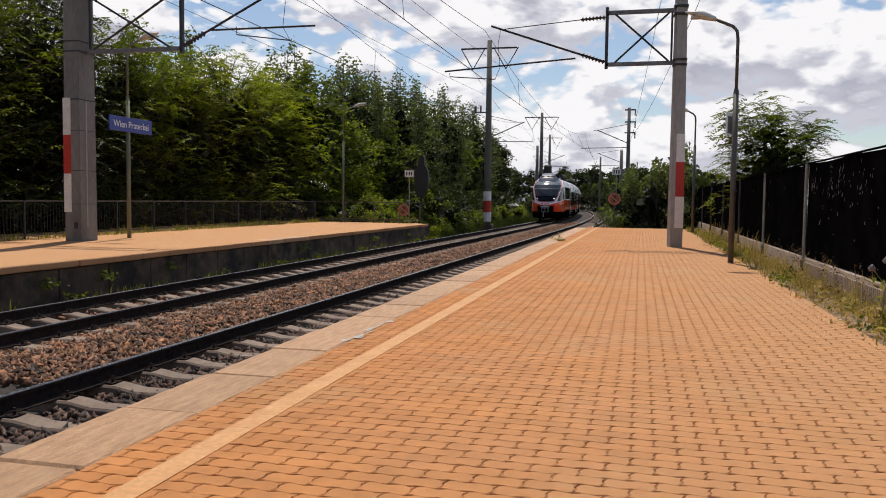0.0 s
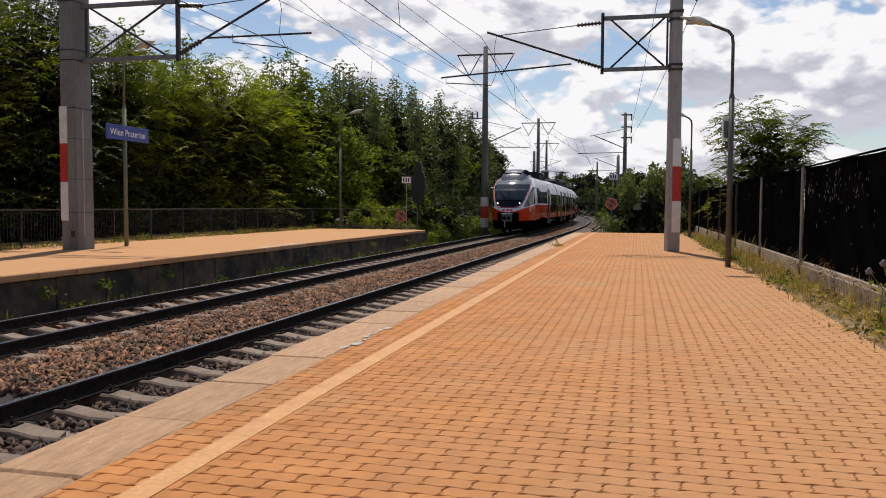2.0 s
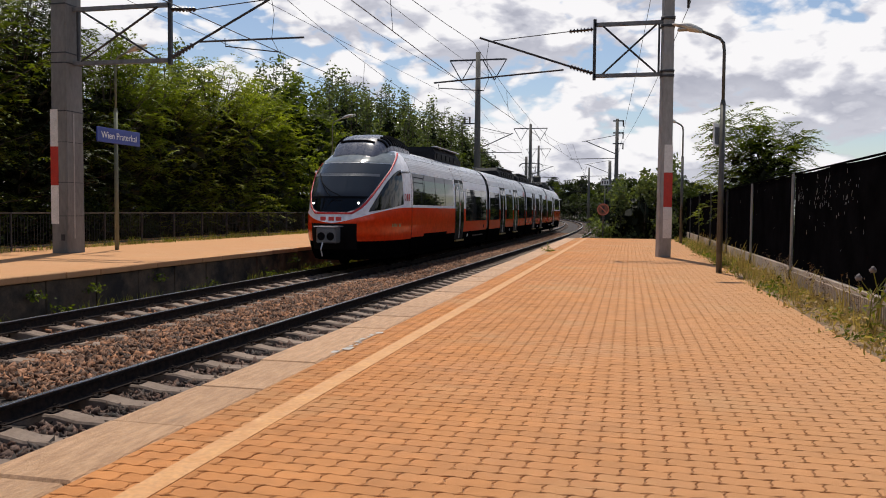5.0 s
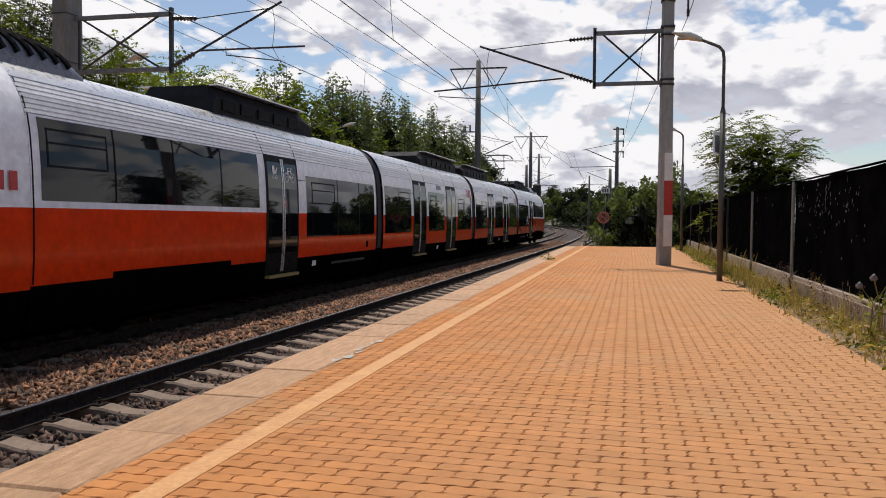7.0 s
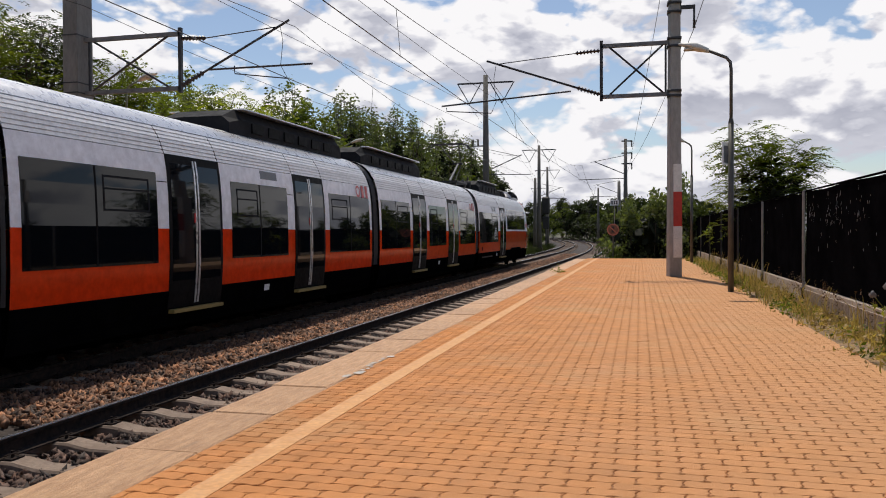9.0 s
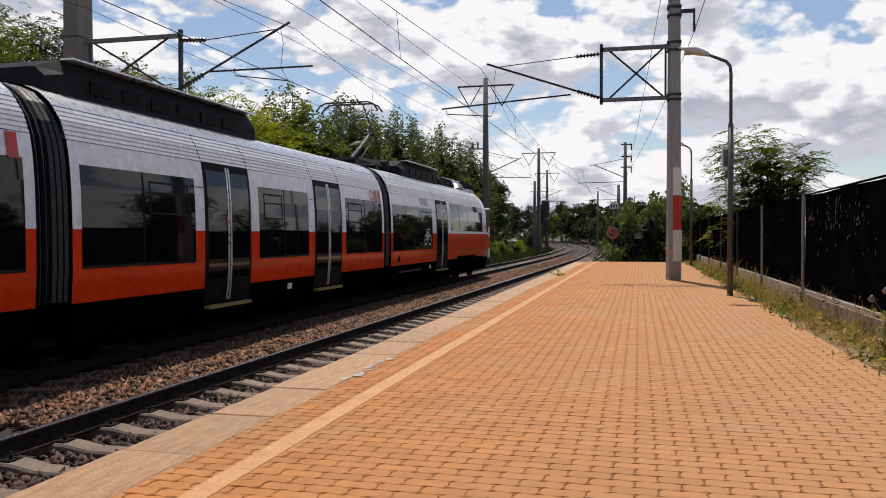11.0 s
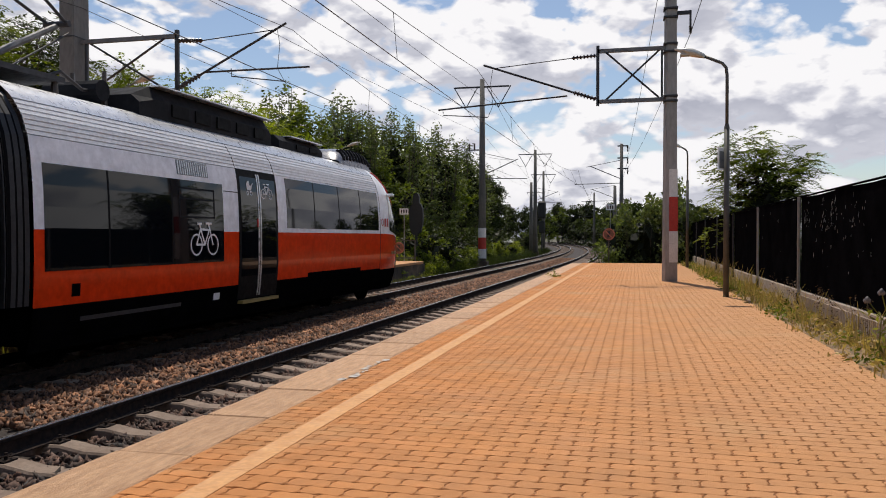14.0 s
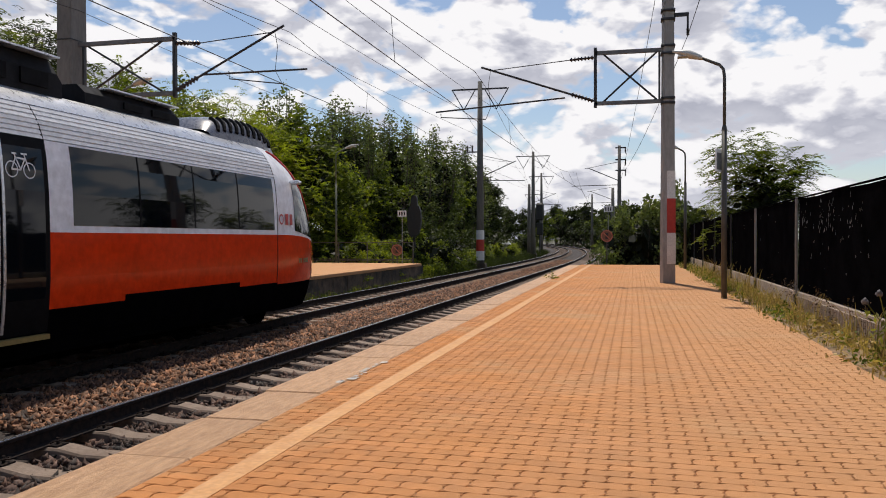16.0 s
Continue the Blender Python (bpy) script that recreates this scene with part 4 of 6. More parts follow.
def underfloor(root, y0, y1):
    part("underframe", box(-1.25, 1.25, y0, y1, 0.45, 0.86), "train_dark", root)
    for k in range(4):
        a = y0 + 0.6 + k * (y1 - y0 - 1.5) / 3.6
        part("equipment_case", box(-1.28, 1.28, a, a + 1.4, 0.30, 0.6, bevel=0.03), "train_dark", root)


def gangway(root, y, s):
    """Pleated bellows at a coupled car end; s says to which side of y they reach."""
    n = 6
    for k in range(n):
        a = y + s * 0.055 * k
        zs = [0.95, 1.4, 1.9, 2.4, 2.8, 3.05, 3.30, 3.55, 3.70, 3.80]
        bm = bmesh.new()
        prof = [(half_width(z) - 0.05 - 0.02 * (k % 2), z - 0.02) for z in zs]
        pts = prof + [(-x, z) for x, z in prof[::-1]]
        ra = [bm.verts.new((x, a, z)) for x, z in pts]
        rb = [bm.verts.new((x * 0.98, a + s * 0.05, z)) for x, z in pts]
        for i in range(len(pts)):
            j = (i + 1) % len(pts)
            bm.faces.new((ra[i], ra[j], rb[j], rb[i]))
        bm.faces.new(ra); bm.faces.new(rb[::-1])
        bmesh.ops.recalc_face_normals(bm, faces=bm.faces)
        part("bellows_fold", bm, "steel_dark" if k % 2 == 0 else "rubber", root)


def roof_case(root, y0, y1, w=0.8, h=0.42, name="roof_equipment"):
    bm = bmesh.new()
    ends = [(y0, 0.25), (y0 + 0.5, h), (y1 - 0.1, h), (y1, h * 0.55)]
    rings = []
    for y, hh in ends:
        rings.append([bm.verts.new((x, y, z)) for x, z in ((-w, 3.70), (-w, 3.84 + hh * 0.55), (-w * 0.8, 3.86 + hh), (w * 0.8, 3.86 + hh), (w, 3.84 + hh * 0.55), (w, 3.70))])
    for a, b in zip(rings, rings[1:]):
        for k in range(6):
            bm.faces.new((a[k], a[(k + 1) % 6], b[(k + 1) % 6], b[k]))
    bm.faces.new(rings[0]); bm.faces.new(rings[-1][::-1])
    bmesh.ops.recalc_face_normals(bm, faces=bm.faces)
    c = part(name, bm, "train_roof", root, "dark roof equipment case")
    for s in (1, -1):
        k = y0 + 0.9
        while k < y1 - 0.7:
            part("louvre", box(*sorted((s * (w + 0.001), s * (w + 0.03))), k, k + 0.5, 3.86, 3.84 + h * 0.5), "rubber", c)
            k += 0.75
        # silver strip painted in for the light along the case's top edge
        part("cover_edge", box(*sorted((s * w * 0.8, s * (w + 0.05))), y0 + 0.5, y1 - 0.1, 3.85 + h, 3.875 + h), "train_silver", c)
    return c


def ring_flat(cy, cz, r0, r1, s, seg=20):
    """A flat ring lying on the body side."""
    bm = bmesh.new()
    a, b = [], []
    for k in range(seg):
        t = k * math.tau / seg
        for r, lst in ((r0, a), (r1, b)):
            z = cz + r * math.sin(t)
            lst.append(bm.verts.new((s * (half_width(z) + 0.022), cy + r * math.cos(t), z)))
    for k in range(seg):
        j = (k + 1) % seg
        bm.faces.new((a[k], b[k], b[j], a[j]))
    return bm


def stroke(points, r, s, bm=None):
    """A flat stroke of width 2r on the body side."""
    bm = bm or bmesh.new()
    for (y0, z0), (y1, z1) in zip(points, points[1:]):
        d = Vector((y1 - y0, z1 - z0)).normalized() * r
        n = Vector((-d.y, d.x))
        q = [(y0 + n.x - d.x * 0.4, z0 + n.y - d.y * 0.4), (y0 - n.x - d.x * 0.4, z0 - n.y - d.y * 0.4), (y1 - n.x + d.x * 0.4, z1 - n.y + d.y * 0.4), (y1 + n.x + d.x * 0.4, z1 + n.y + d.y * 0.4)]
        bm.faces.new([bm.verts.new((s * (half_width(z) + 0.022), y, z)) for y, z in q])
    return bm


def bicycle_sign(root, cy, cz, size, s):
    k = size
    bm = ring_flat(cy - 0.42 * k, cz - 0.2 * k, 0.25 * k, 0.30 * k, s)
    for me_b in (ring_flat(cy + 0.42 * k, cz - 0.2 * k, 0.25 * k, 0.30 * k, s),):
        t = bpy.data.meshes.new("tmp"); me_b.to_mesh(t); me_b.free(); bm.from_mesh(t); bpy.data.meshes.remove(t)
    P = lambda *a: [(cy + y * k, cz + z * k) for y, z in a]
    for line in (P((-0.42, -0.2), (-0.22, 0.22), (0.22, 0.2), (0.0, -0.2), (-0.42, -0.2)), P((0.0, -0.2), (-0.27, 0.36)), P((0.42, -0.2), (0.2, 0.36)), P((-0.36, 0.37), (-0.16, 0.37)), P((0.06, 0.38), (0.34, 0.38))):
        stroke(line, 0.026 * k + 0.002, s, bm)
    part("bicycle_pictogram", bm, "sign_white", root, "white bicycle pictogram")


def pram_sign(root, cy, cz, size, s):
    k = size
    bm = ring_flat(cy - 0.2 * k, cz - 0.36 * k, 0.08 * k, 0.13 * k, s)
    for me_b in (ring_flat(cy + 0.2 * k, cz - 0.36 * k, 0.08 * k, 0.13 * k, s),):
        t = bpy.data.meshes.new("tmp"); me_b.to_mesh(t); me_b.free(); bm.from_mesh(t); bpy.data.meshes.remove(t)
    for z, a, b in ((0.02, -0.28, 0.28), (-0.06, -0.27, 0.27), (-0.14, -0.23, 0.23), (0.10, -0.28, 0.02), (0.18, -0.25, 0.0), (0.26, -0.18, 0.0)):
        stroke([(cy + s * a * k, cz + z * k), (cy + s * b * k, cz + z * k)], 0.05 * k, s, bm)
    stroke([(cy + s * 0.28 * k, cz + 0.02 * k), (cy + s * 0.42 * k, cz + 0.22 * k)], 0.03 * k, s, bm)
    part("pram_pictogram", bm, "sign_white", root, "white pram pictogram")


def emblem(root, y, z, size, s):
    """The operator's mark as plain red shapes: a ring and two blocks, in reading order from y."""
    bm = ring_flat(y, z, size * 0.30, size * 0.44, s, 16)
    for k in (1.0, 1.85):
        stroke([(y + s * k * size, z - 0.36 * size), (y + s * k * size, z + 0.36 * size)], 0.26 * size, s, bm)
    part("emblem", bm, "red_line", root, "red emblem of plain shapes")


def nose_d(z):
    return float(np.interp(z, [0.3, 0.6, 1.0, 1.45, 1.75, 2.3, 2.85, 3.3, 3.6, 3.8, 3.88], [16.6, 16.85, 16.98, 17.0, 16.93, 16.66, 16.22, 15.62, 15.0, 14.4, 13.95]))


def nose_point(th, z, out=0.0):
    n = 2.45
    w, dm = half_width(z) + out, nose_d(z) - NOSE_0 + out
    c, s = math.cos(th), max(0.0, math.sin(th))
    return Vector((math.copysign(abs(c) ** (2 / n), c) * w, NOSE_0 + s ** (2 / n) * dm, z))


def nose_at(d, z, out, side):
    t = min(1.0, max(0.0, (d - NOSE_0) / (nose_d(z) - NOSE_0)))
    th = math.asin(t ** (2.45 / 2))
    p = nose_point(th, z, out)
    return Vector((p.x * side, p.y, p.z))


SCREEN_Z = [1.72, 1.76, 1.85, 2.0, 2.3, 2.6, 2.9, 3.1, 3.22]
SCREEN_T = [77, 70, 65, 60, 52.5, 46, 38.5, 33.5, 30.5]


def pod_base(d):
    """Foot and crown of the roof under the pod."""
    return (float(np.interp(d, [11.9, 14.0, 15.0, 15.6], [3.70, 3.66, 3.40, 3.10])), float(np.interp(d, [11.9, 13.9, 14.4, 15.0, 15.4], [3.88, 3.88, 3.80, 3.60, 3.42])))


def cab(root):
    """The rounded nose with windscreen, side windows, bumper, coupler and roof pod."""
    ths = [math.pi * i / 40 for i in range(41)]
    belt = lambda th: 1.40 + 0.48 * abs(math.cos(th)) ** 1.3
    head = part("nose_upper", grid_mesh([[nose_point(th, belt(th) + (3.879 - belt(th)) * (1 - (1 - k / 24) ** 1.5)) for th in ths] for k in range(25)]), "train_white", root, "pale grey rounded nose", smooth=True)
    part("nose_lower", grid_mesh([[nose_point(th, 0.86 + (belt(th) - 0.86) * k / 8) for th in ths] for k in range(9)]), "train_red", head, "glossy orange-red lower nose", smooth=True)
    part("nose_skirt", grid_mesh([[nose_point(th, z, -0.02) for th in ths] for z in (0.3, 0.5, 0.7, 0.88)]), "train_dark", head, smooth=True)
    fr = [math.radians(66 + 48 * i / 14) for i in range(15)]
    part("bumper", grid_mesh([[nose_point(th, z, 0.012) for th in fr] for z in (0.62, 0.8, 1.0, 1.2, 1.385)]), "rubber", head, "black front bumper panel", smooth=True)
    # windscreen
    rows = []
    for z in np.linspace(1.72, 3.22, 22):
        t0 = math.radians(float(np.interp(z, SCREEN_Z, SCREEN_T)))
        rows.append([nose_point(t0 + (math.pi - 2 * t0) * i / 24, float(z), 0.012) for i in range(25)])
    ws = part("windscreen", grid_mesh(rows), "glass_light", head, "large curved tinted windscreen", smooth=True)
    rows = []
    for z in np.linspace(1.735, 2.12, 7):
        t0 = math.radians(float(np.interp(z, SCREEN_Z, SCREEN_T)) + 2.5)
        rows.append([nose_point(t0 + (math.pi - 2 * t0) * i / 20, float(z), 0.015) for i in range(21)])
    part("lamp_panel", grid_mesh(rows), "glass", ws, "black panel with the headlights under the windscreen", smooth=True)
    part("screen_sill", grid_mesh([[nose_point(math.radians(57 + 66 * i / 20), z, 0.017) for i in range(21)] for z in (2.12, 2.19)]), "rubber", ws, smooth=True)
    part("sun_blind", grid_mesh([[nose_point(math.radians(47 + 86 * i / 20), z, 0.016) for i in range(21)] for z in (2.80, 2.88)]), "train_grey", ws, smooth=True)
    for a in ((88, 2.16, 62, 2.9), (96, 2.16, 72, 2.62)):
        pts = [nose_point(math.radians(a[0] + (a[2] - a[0]) * k / 6), a[1] + (a[3] - a[1]) * k / 6, 0.04) for k in range(7)]
        part("wiper", pipe(pts, 0.014, 5), "rubber", ws, "black windscreen wiper")
    rows = []
    for z in np.linspace(3.24, 3.66, 7):
        t0 = math.radians(float(np.interp(z, [3.24, 3.66], [30.5, 15])))
        rows.append([nose_point(t0 + (math.pi - 2 * t0) * i / 24, float(z), 0.008) for i in range(25)])
    part("screen_header", grid_mesh(rows), "header_glass", head, "glossy grey panel above the windscreen", smooth=True)
    for deg in (66, 114):
        p = nose_point(math.radians(deg), 1.98, 0.02)
        part("headlight", tube(p, p + Vector((0, 0.02, 0)), 0.03, seg=12), "headlight", ws, "small glowing headlight")
    # red line round the screen
    side = [(t, z) for z, t in zip(SCREEN_Z[1:] + [3.4, 3.54, 3.62], SCREEN_T[1:] + [24, 18, 11])]
    loop = [nose_point(math.radians(t - 2.2), z, 0.004) for t, z in side[::-1]]
    loop += [nose_point(math.radians(72 + 36 * i / 10), 1.685, 0.004) for i in range(11)]
    loop += [nose_point(math.radians(180 - t + 2.2), z, 0.004) for t, z in side]
    part("red_trim", pipe(loop, 0.034, 6), "red_line", head, "thin red line round the windscreen", smooth=True)
    # cab side windows
    for s in (1, -1):
        rows = []
        for i in range(15):
            d = 14.45 + i * (16.42 - 14.45) / 14
            zb = 1.97 - 0.24 * i / 14
            zt = zb + (3.06 - zb) * (1 - (i / 14) ** 1.55)
            rows.append([nose_at(d, zb + (zt - zb) * k / 8, 0.010, s) for k in range(9)])
        w = part("cab_window", grid_mesh(rows, s < 0), "glass", head, "black pointed cab side window", smooth=True)
        m = nose_at(14.35, 3.0, 0.13, s)
        part("rear_view_camera", box(m.x - 0.11, m.x + 0.11, m.y - 0.1, m.y + 0.1, 2.96, 3.05, bevel=0.03), "train_silver", head)
        part("body_seam", slab_panel(0.92, 3.5, 13.55, 13.575, s, 0.006, 0.0, 12), "rubber", head)
    for k, x in enumerate((0.26, 0.0, -0.22)):
        p = nose_point(math.acos(max(-1, min(1, (abs(x) / 1.46) ** 1.225)) * (1 if x >= 0 else -1)) if x >= 0 else math.pi - math.acos((abs(x) / 1.46) ** 1.225), 1.52, 0.008)
        part("front_emblem", box(p.x - 0.085, p.x + 0.085, p.y - 0.01, p.y + 0.008, 1.46, 1.58, bevel=0.004), "red_line", head)
    for s in (1, -1):
        for k in range(7):
            if k == 4:
                continue
            d = 15.35 - 0.10 * k
            q = [nose_at(dd, zz, 0.007, s) for dd, zz in ((d, 1.27), (d - 0.065, 1.27), (d - 0.065, 1.37), (d, 1.37))]
            bm = bmesh.new()
            bm.faces.new([bm.verts.new(p) for p in (q if s > 0 else q[::-1])])
            part("number_bar", bm, "yellow", head)
    # coupler
    c = part("coupler", box(-0.30, 0.30, 17.0, 17.42, 0.82, 1.28, bevel=0.04), "train_grey", head, "grey automatic coupler")
    for sx in (-0.14, 0.14):
        part("coupler_cone", tube((sx, 17.42, 1.02), (sx, 17.47, 1.02), 0.12, 0.09, 14), "rubber", c)
    part("coupler_cover", box(-0.36, 0.36, 16.9, 17.44, 1.285, 1.315), "train_silver", c)
    part("hose", pipe([(0.1, 17.40, 0.85), (0.12, 17.48, 0.65), (0.1, 17.42, 0.45)], 0.02, 6), "train_silver", c)
    # roof pod
    rows = []
    for k in range(15):
        d = 11.9 + k * 3.3 / 14
        u = k / 14
        h = 0.38 * (max(0.0, 1 - abs(2 * u - 1.0) ** 2.4)) ** 0.5
        w = 0.90 - 0.22 * max(0, (u - 0.6) / 0.4) ** 2
        base, roof = pod_base(d)
        rows.append([Vector((w * math.copysign(abs(math.cos(t)) ** 0.6, math.cos(t)), d, base + (h + roof - base) * math.sin(t) ** 0.7)) for t in [math.pi * j / 18 for j in range(19)]])
    pod = part("roof_pod", grid_mesh(rows, True), "pod_grey", root, "rounded grey roof pod with dark slots", smooth=True)
    def pod_point(d, t, out):
        u = (d - 11.9) / 3.3
        h = 0.38 * (max(0.0, 1 - abs(2 * u - 1.0) ** 2.4)) ** 0.5
        w = 0.90 - 0.22 * max(0, (u - 0.6) / 0.4) ** 2
        base, roof = pod_base(d)
        return Vector(((w + out) * abs(math.cos(t)) ** 0.6, d, base + (h + out + roof - base) * math.sin(t) ** 0.7))

    for s in (1, -1):
        for k in range(10):
            d = 12.2 + k * 0.24
            pts = [pod_point(d + 0.05 * j, math.radians(14 + 11 * j), 0.008) for j in range(5)]
            pts = [Vector((s * p.x, p.y, p.z)) for p in pts]
            part("pod_slot", pipe(pts, 0.048, 5), "rubber", pod)
    for s in (1, -1):
        pts = [pod_point(14.75, math.radians(58 + 4 * j), 0.006) for j in range(9)]
        part("pod_vent", pipe([Vector((s * p.x, p.y, p.z)) for p in pts], 0.05, 6), "rubber", pod, "black slot in the pod front")


def end_car(name, label, rear):
    root = empty(name)
    tagged(root, label, "train car", "cars of the train")
    body_length(root, 0.32, NOSE_0)
    cab(root)
    for s in (1, -1):
        end, d0, d1 = (4.89, 5.45, 7.05) if rear else (5.2, 5.65, 7.2)
        side_window(root, s, 0.5, end, 1.35, 2.72, (1.75, 3.3), ((3.5, end - 0.3),))
        door(root, s, d0, d1)
        side_window(root, s, 7.5, 13.42, 1.97, 3.02, (8.95, 10.45, 11.95), ((12.1, 13.3),) if not rear else ())
        # intake grille
        if rear:
            g = part("intake_grille", slab_panel(2.80, 3.04, 3.5, 4.44, s, 0.008, 0, 3), "train_grey", root)
            for k in range(14):
                part("grille_bar", slab_panel(2.81, 3.03, 3.53 + k * 0.065, 3.557 + k * 0.065, s, 0.014, 0.0, 2), "train_silver", g)
        part("panel_seam", slab_panel(2.60, 2.615, end + 0.02, d0 - 0.01, s, 0.006, 0.0, 2), "rubber", root)
        part("number_bar", slab_panel(0.66, 0.72, 1.2, 3.6, s, 0.008, 0, 2), "steel_dark", root)
        part("data_plate", slab_panel(0.68, 0.80, 4.6, 4.8, s, 0.012, 0, 2), "sign_white", root)
        part("access_hatch", slab_panel(1.0, 1.17, 1.0, 1.16, s, 0.007, 0, 2), "train_dark", root)
        emblem(root, 14.36 if s < 0 else 13.72, 2.2, 0.25, s)
        if rear:
            bicycle_sign(root, 4.23, 1.78, 0.62, s)
        bicycle_sign(root, (d0 + d1) / 2 + s * 0.34, 2.70, 0.34, s)
        pram_sign(root, (d0 + d1) / 2 - s * 0.38, 2.74, 0.34, s)
    for s in (1, -1):
        part("lower_recess", slab_panel(0.88, 0.99, 8.6, 12.0, s, 0.006, 0, 2), "train_dark", root)
    underfloor(root, 0.4, 13.4)
    bogie(root, 12.6)
    gangway(root, 0.31, -1)
    roof_case(root, 3.4, 8.1, 0.8, 0.46)
    if rear:
        pantograph(root, 1.0)
        part('roof_transformer', tube((-0.5, 2.9, 4.08), (0.5, 2.9, 4.08), 0.17, seg=12), 'train_roof', root)
        for sx in (-0.3, 0.3):
            part('roof_insulator', tube((sx, 3.2, 3.8), (sx, 3.2, 4.45), 0.05, 0.035, 8), 'insulator', root)
    if rear:
        roof_case(root, 8.7, 11.2, 0.7, 0.26)
    return root


def middle_car(name, label, panto):
    root = empty(name)
    tagged(root, label, "train car", "cars of the train")
    body_length(root, 0.32, MID_L - 0.32)
    for s in (1, -1):
        side_window(root, s, 0.5, 3.25, 1.35, 2.74, (1.85,), ((2.0, 3.05),))
        door(root, s, 3.55, 5.15)
        side_window(root, s, 5.5, 7.8, 1.35, 2.74, (6.6,), ((5.7, 6.5),))
        door(root, s, 8.15, 9.75)
        side_window(root, s, 10.05, 12.8, 1.35, 2.74, (11.4,), ((10.2, 11.2),))
        if not panto:
            part("intake_grille", slab_panel(2.86, 3.02, 6.7, 7.4, s, 0.008, 0, 3), "train_grey", root)
        emblem(root, MID_L - 1.28 if s > 0 else MID_L - 0.6, 2.88, 0.34, s)
        for a in (3.27, 7.82):
            part("panel_seam", slab_panel(2.60, 2.615, a, a + 0.26, s, 0.006, 0.0, 2), "rubber", root)
        part("data_plate", slab_panel(0.68, 0.80, 6.8, 7.0, s, 0.012, 0, 2), "sign_white", root)
    underfloor(root, 0.4, MID_L - 0.4)
    bogie(root, 0.0)
    bogie(root, MID_L)
    gangway(root, 0.31, -1)
    gangway(root, MID_L - 0.31, 1)
    if panto:
        roof_case(root, 0.6, 6.6, 0.8, 0.44)
    else:
        roof_case(root, 6.6, 12.4, 0.8, 0.44)
    return root


def pantograph(root, y):
    p = part("pantograph", box(-0.55, 0.55, y - 0.9, y + 1.0, 4.02, 4.10), "steel_dark", root, "raised single-arm pantograph")
    for sx in (-0.45, 0.45):
        for dy in (-0.8, 0.9):
            part("roof_insulator", tube((sx, y + dy, 3.74), (sx, y + dy, 4.03), 0.06, 0.045, 10), "insulator", p)
    part("lower_arm", tube((0, y - 0.1, 4.12), (0, y + 1.5, 5.02), 0.055, 0.045), "steel", p)
    part("guide_rod", tube((0.12, y + 0.3, 4.10), (0.12, y + 1.6, 4.92), 0.015), "steel_dark", p)
    part("knee", tube((-0.22, y + 1.5, 5.04), (0.22, y + 1.5, 5.04), 0.05), "steel_dark", p)
    for sx in (-1, 1):
        part("upper_arm", tube((sx * 0.16, y + 1.5, 5.05), (sx * 0.42, y - 0.25, 5.74), 0.026, 0.02), "steel_dark", p)
    part("upper_brace", tube((-0.30, y + 0.5, 5.44), (0.30, y + 0.5, 5.44), 0.014), "steel_dark", p)
    for dy in (-0.45, -0.05):
        pts = [(-0.98, y + dy, 5.50), (-0.85, y + dy, 5.68), (-0.65, y + dy, 5.76), (0.65, y + dy, 5.76), (0.85, y + dy, 5.68), (0.98, y + dy, 5.50)]
        part("collector_strip", pipe(pts, 0.026, 6), "steel_dark", p)
    for sx in (-0.42, 0.42):
        part("collector_frame", tube((sx, y - 0.45, 5.73), (sx, y - 0.05, 5.73), 0.018), "steel_dark", p)
    part("roof_cable", pipe([(0.2, y + 0.9, 4.1), (0.3, y + 1.2, 4.25), (0.35, y + 1.6, 4.05), (0.3, y + 2.1, 4.1)], 0.03, 6), "steel_dark", p)


CARS = [
    end_car("train_end_car", "red and silver train end car with a rounded cab", False),
    middle_car("train_middle_car", "red and silver train middle car with two black double doors", False),
    middle_car("train_middle_car", "red and silver train middle car with a dark roof case", True),
    end_car("train_end_car", "red and silver train end car with pantograph and bicycle sign", True),
]


def train_place(t):
    """Place along the line of the joint between the third and the fourth car."""
    u = min(1.0, max(0.0, (t - 2.5) / 3.8))
    late = 2.2 * (1 - u * u * (3 - 2 * u))
    return late - 4.675e-4 * t ** 4 + 0.0217892 * t ** 3 - 0.0814762 * t ** 2 - 9.15642 * t + 110.459


def on_line(y):
    return Vector((FAR_X + offset(y), y, RAIL_Z))


def motions():
    for i, ob in enumerate(CARS):
        rows = []
        for k in range(65):
            t = k * 0.25
            g = train_place(t)
            a, b = ((g - 2 * MID_L, g - 2 * MID_L - 14.0), (g - 2 * MID_L, g - MID_L), (g - MID_L, g), (g, g + 14.0))[i]
            A, d = on_line(a), on_line(b) - on_line(a)
            rows.append((t, pose(A.x, A.y, A.z, 0, 0, math.degrees(math.atan2(-d.x, d.y)))))
        walk(ob, rows)


# ---- plants ----
def leaf_quads(centres, normals_rng, size, aspect=0.55, droop=0.0, flat=0.0):
    """Two-triangle leaves of random turn at the centres, as one vertex array; flat turns their faces to the sky."""
    n = len(centres)
    a = normals_rng.normal(size=(n, 3))
    a[:, 2] = a[:, 2] * (0.6 - 0.35 * flat) - droop
    a /= np.linalg.norm(a, axis=1)[:, None]
    up = normals_rng.normal(size=(n, 3)) * (1 - flat) + np.array([0, 0, 1.0]) * flat
    b = np.cross(a, up)
    b /= np.linalg.norm(b, axis=1)[:, None]
    s = size * normals_rng.uniform(0.6, 1.35, size=(n, 1))
    a, b = a * s, b * s * aspect
    return np.stack([centres - a, centres - b * 0.9 + a * 0.1, centres + a, centres + b * 0.9 + a * 0.1], axis=1)


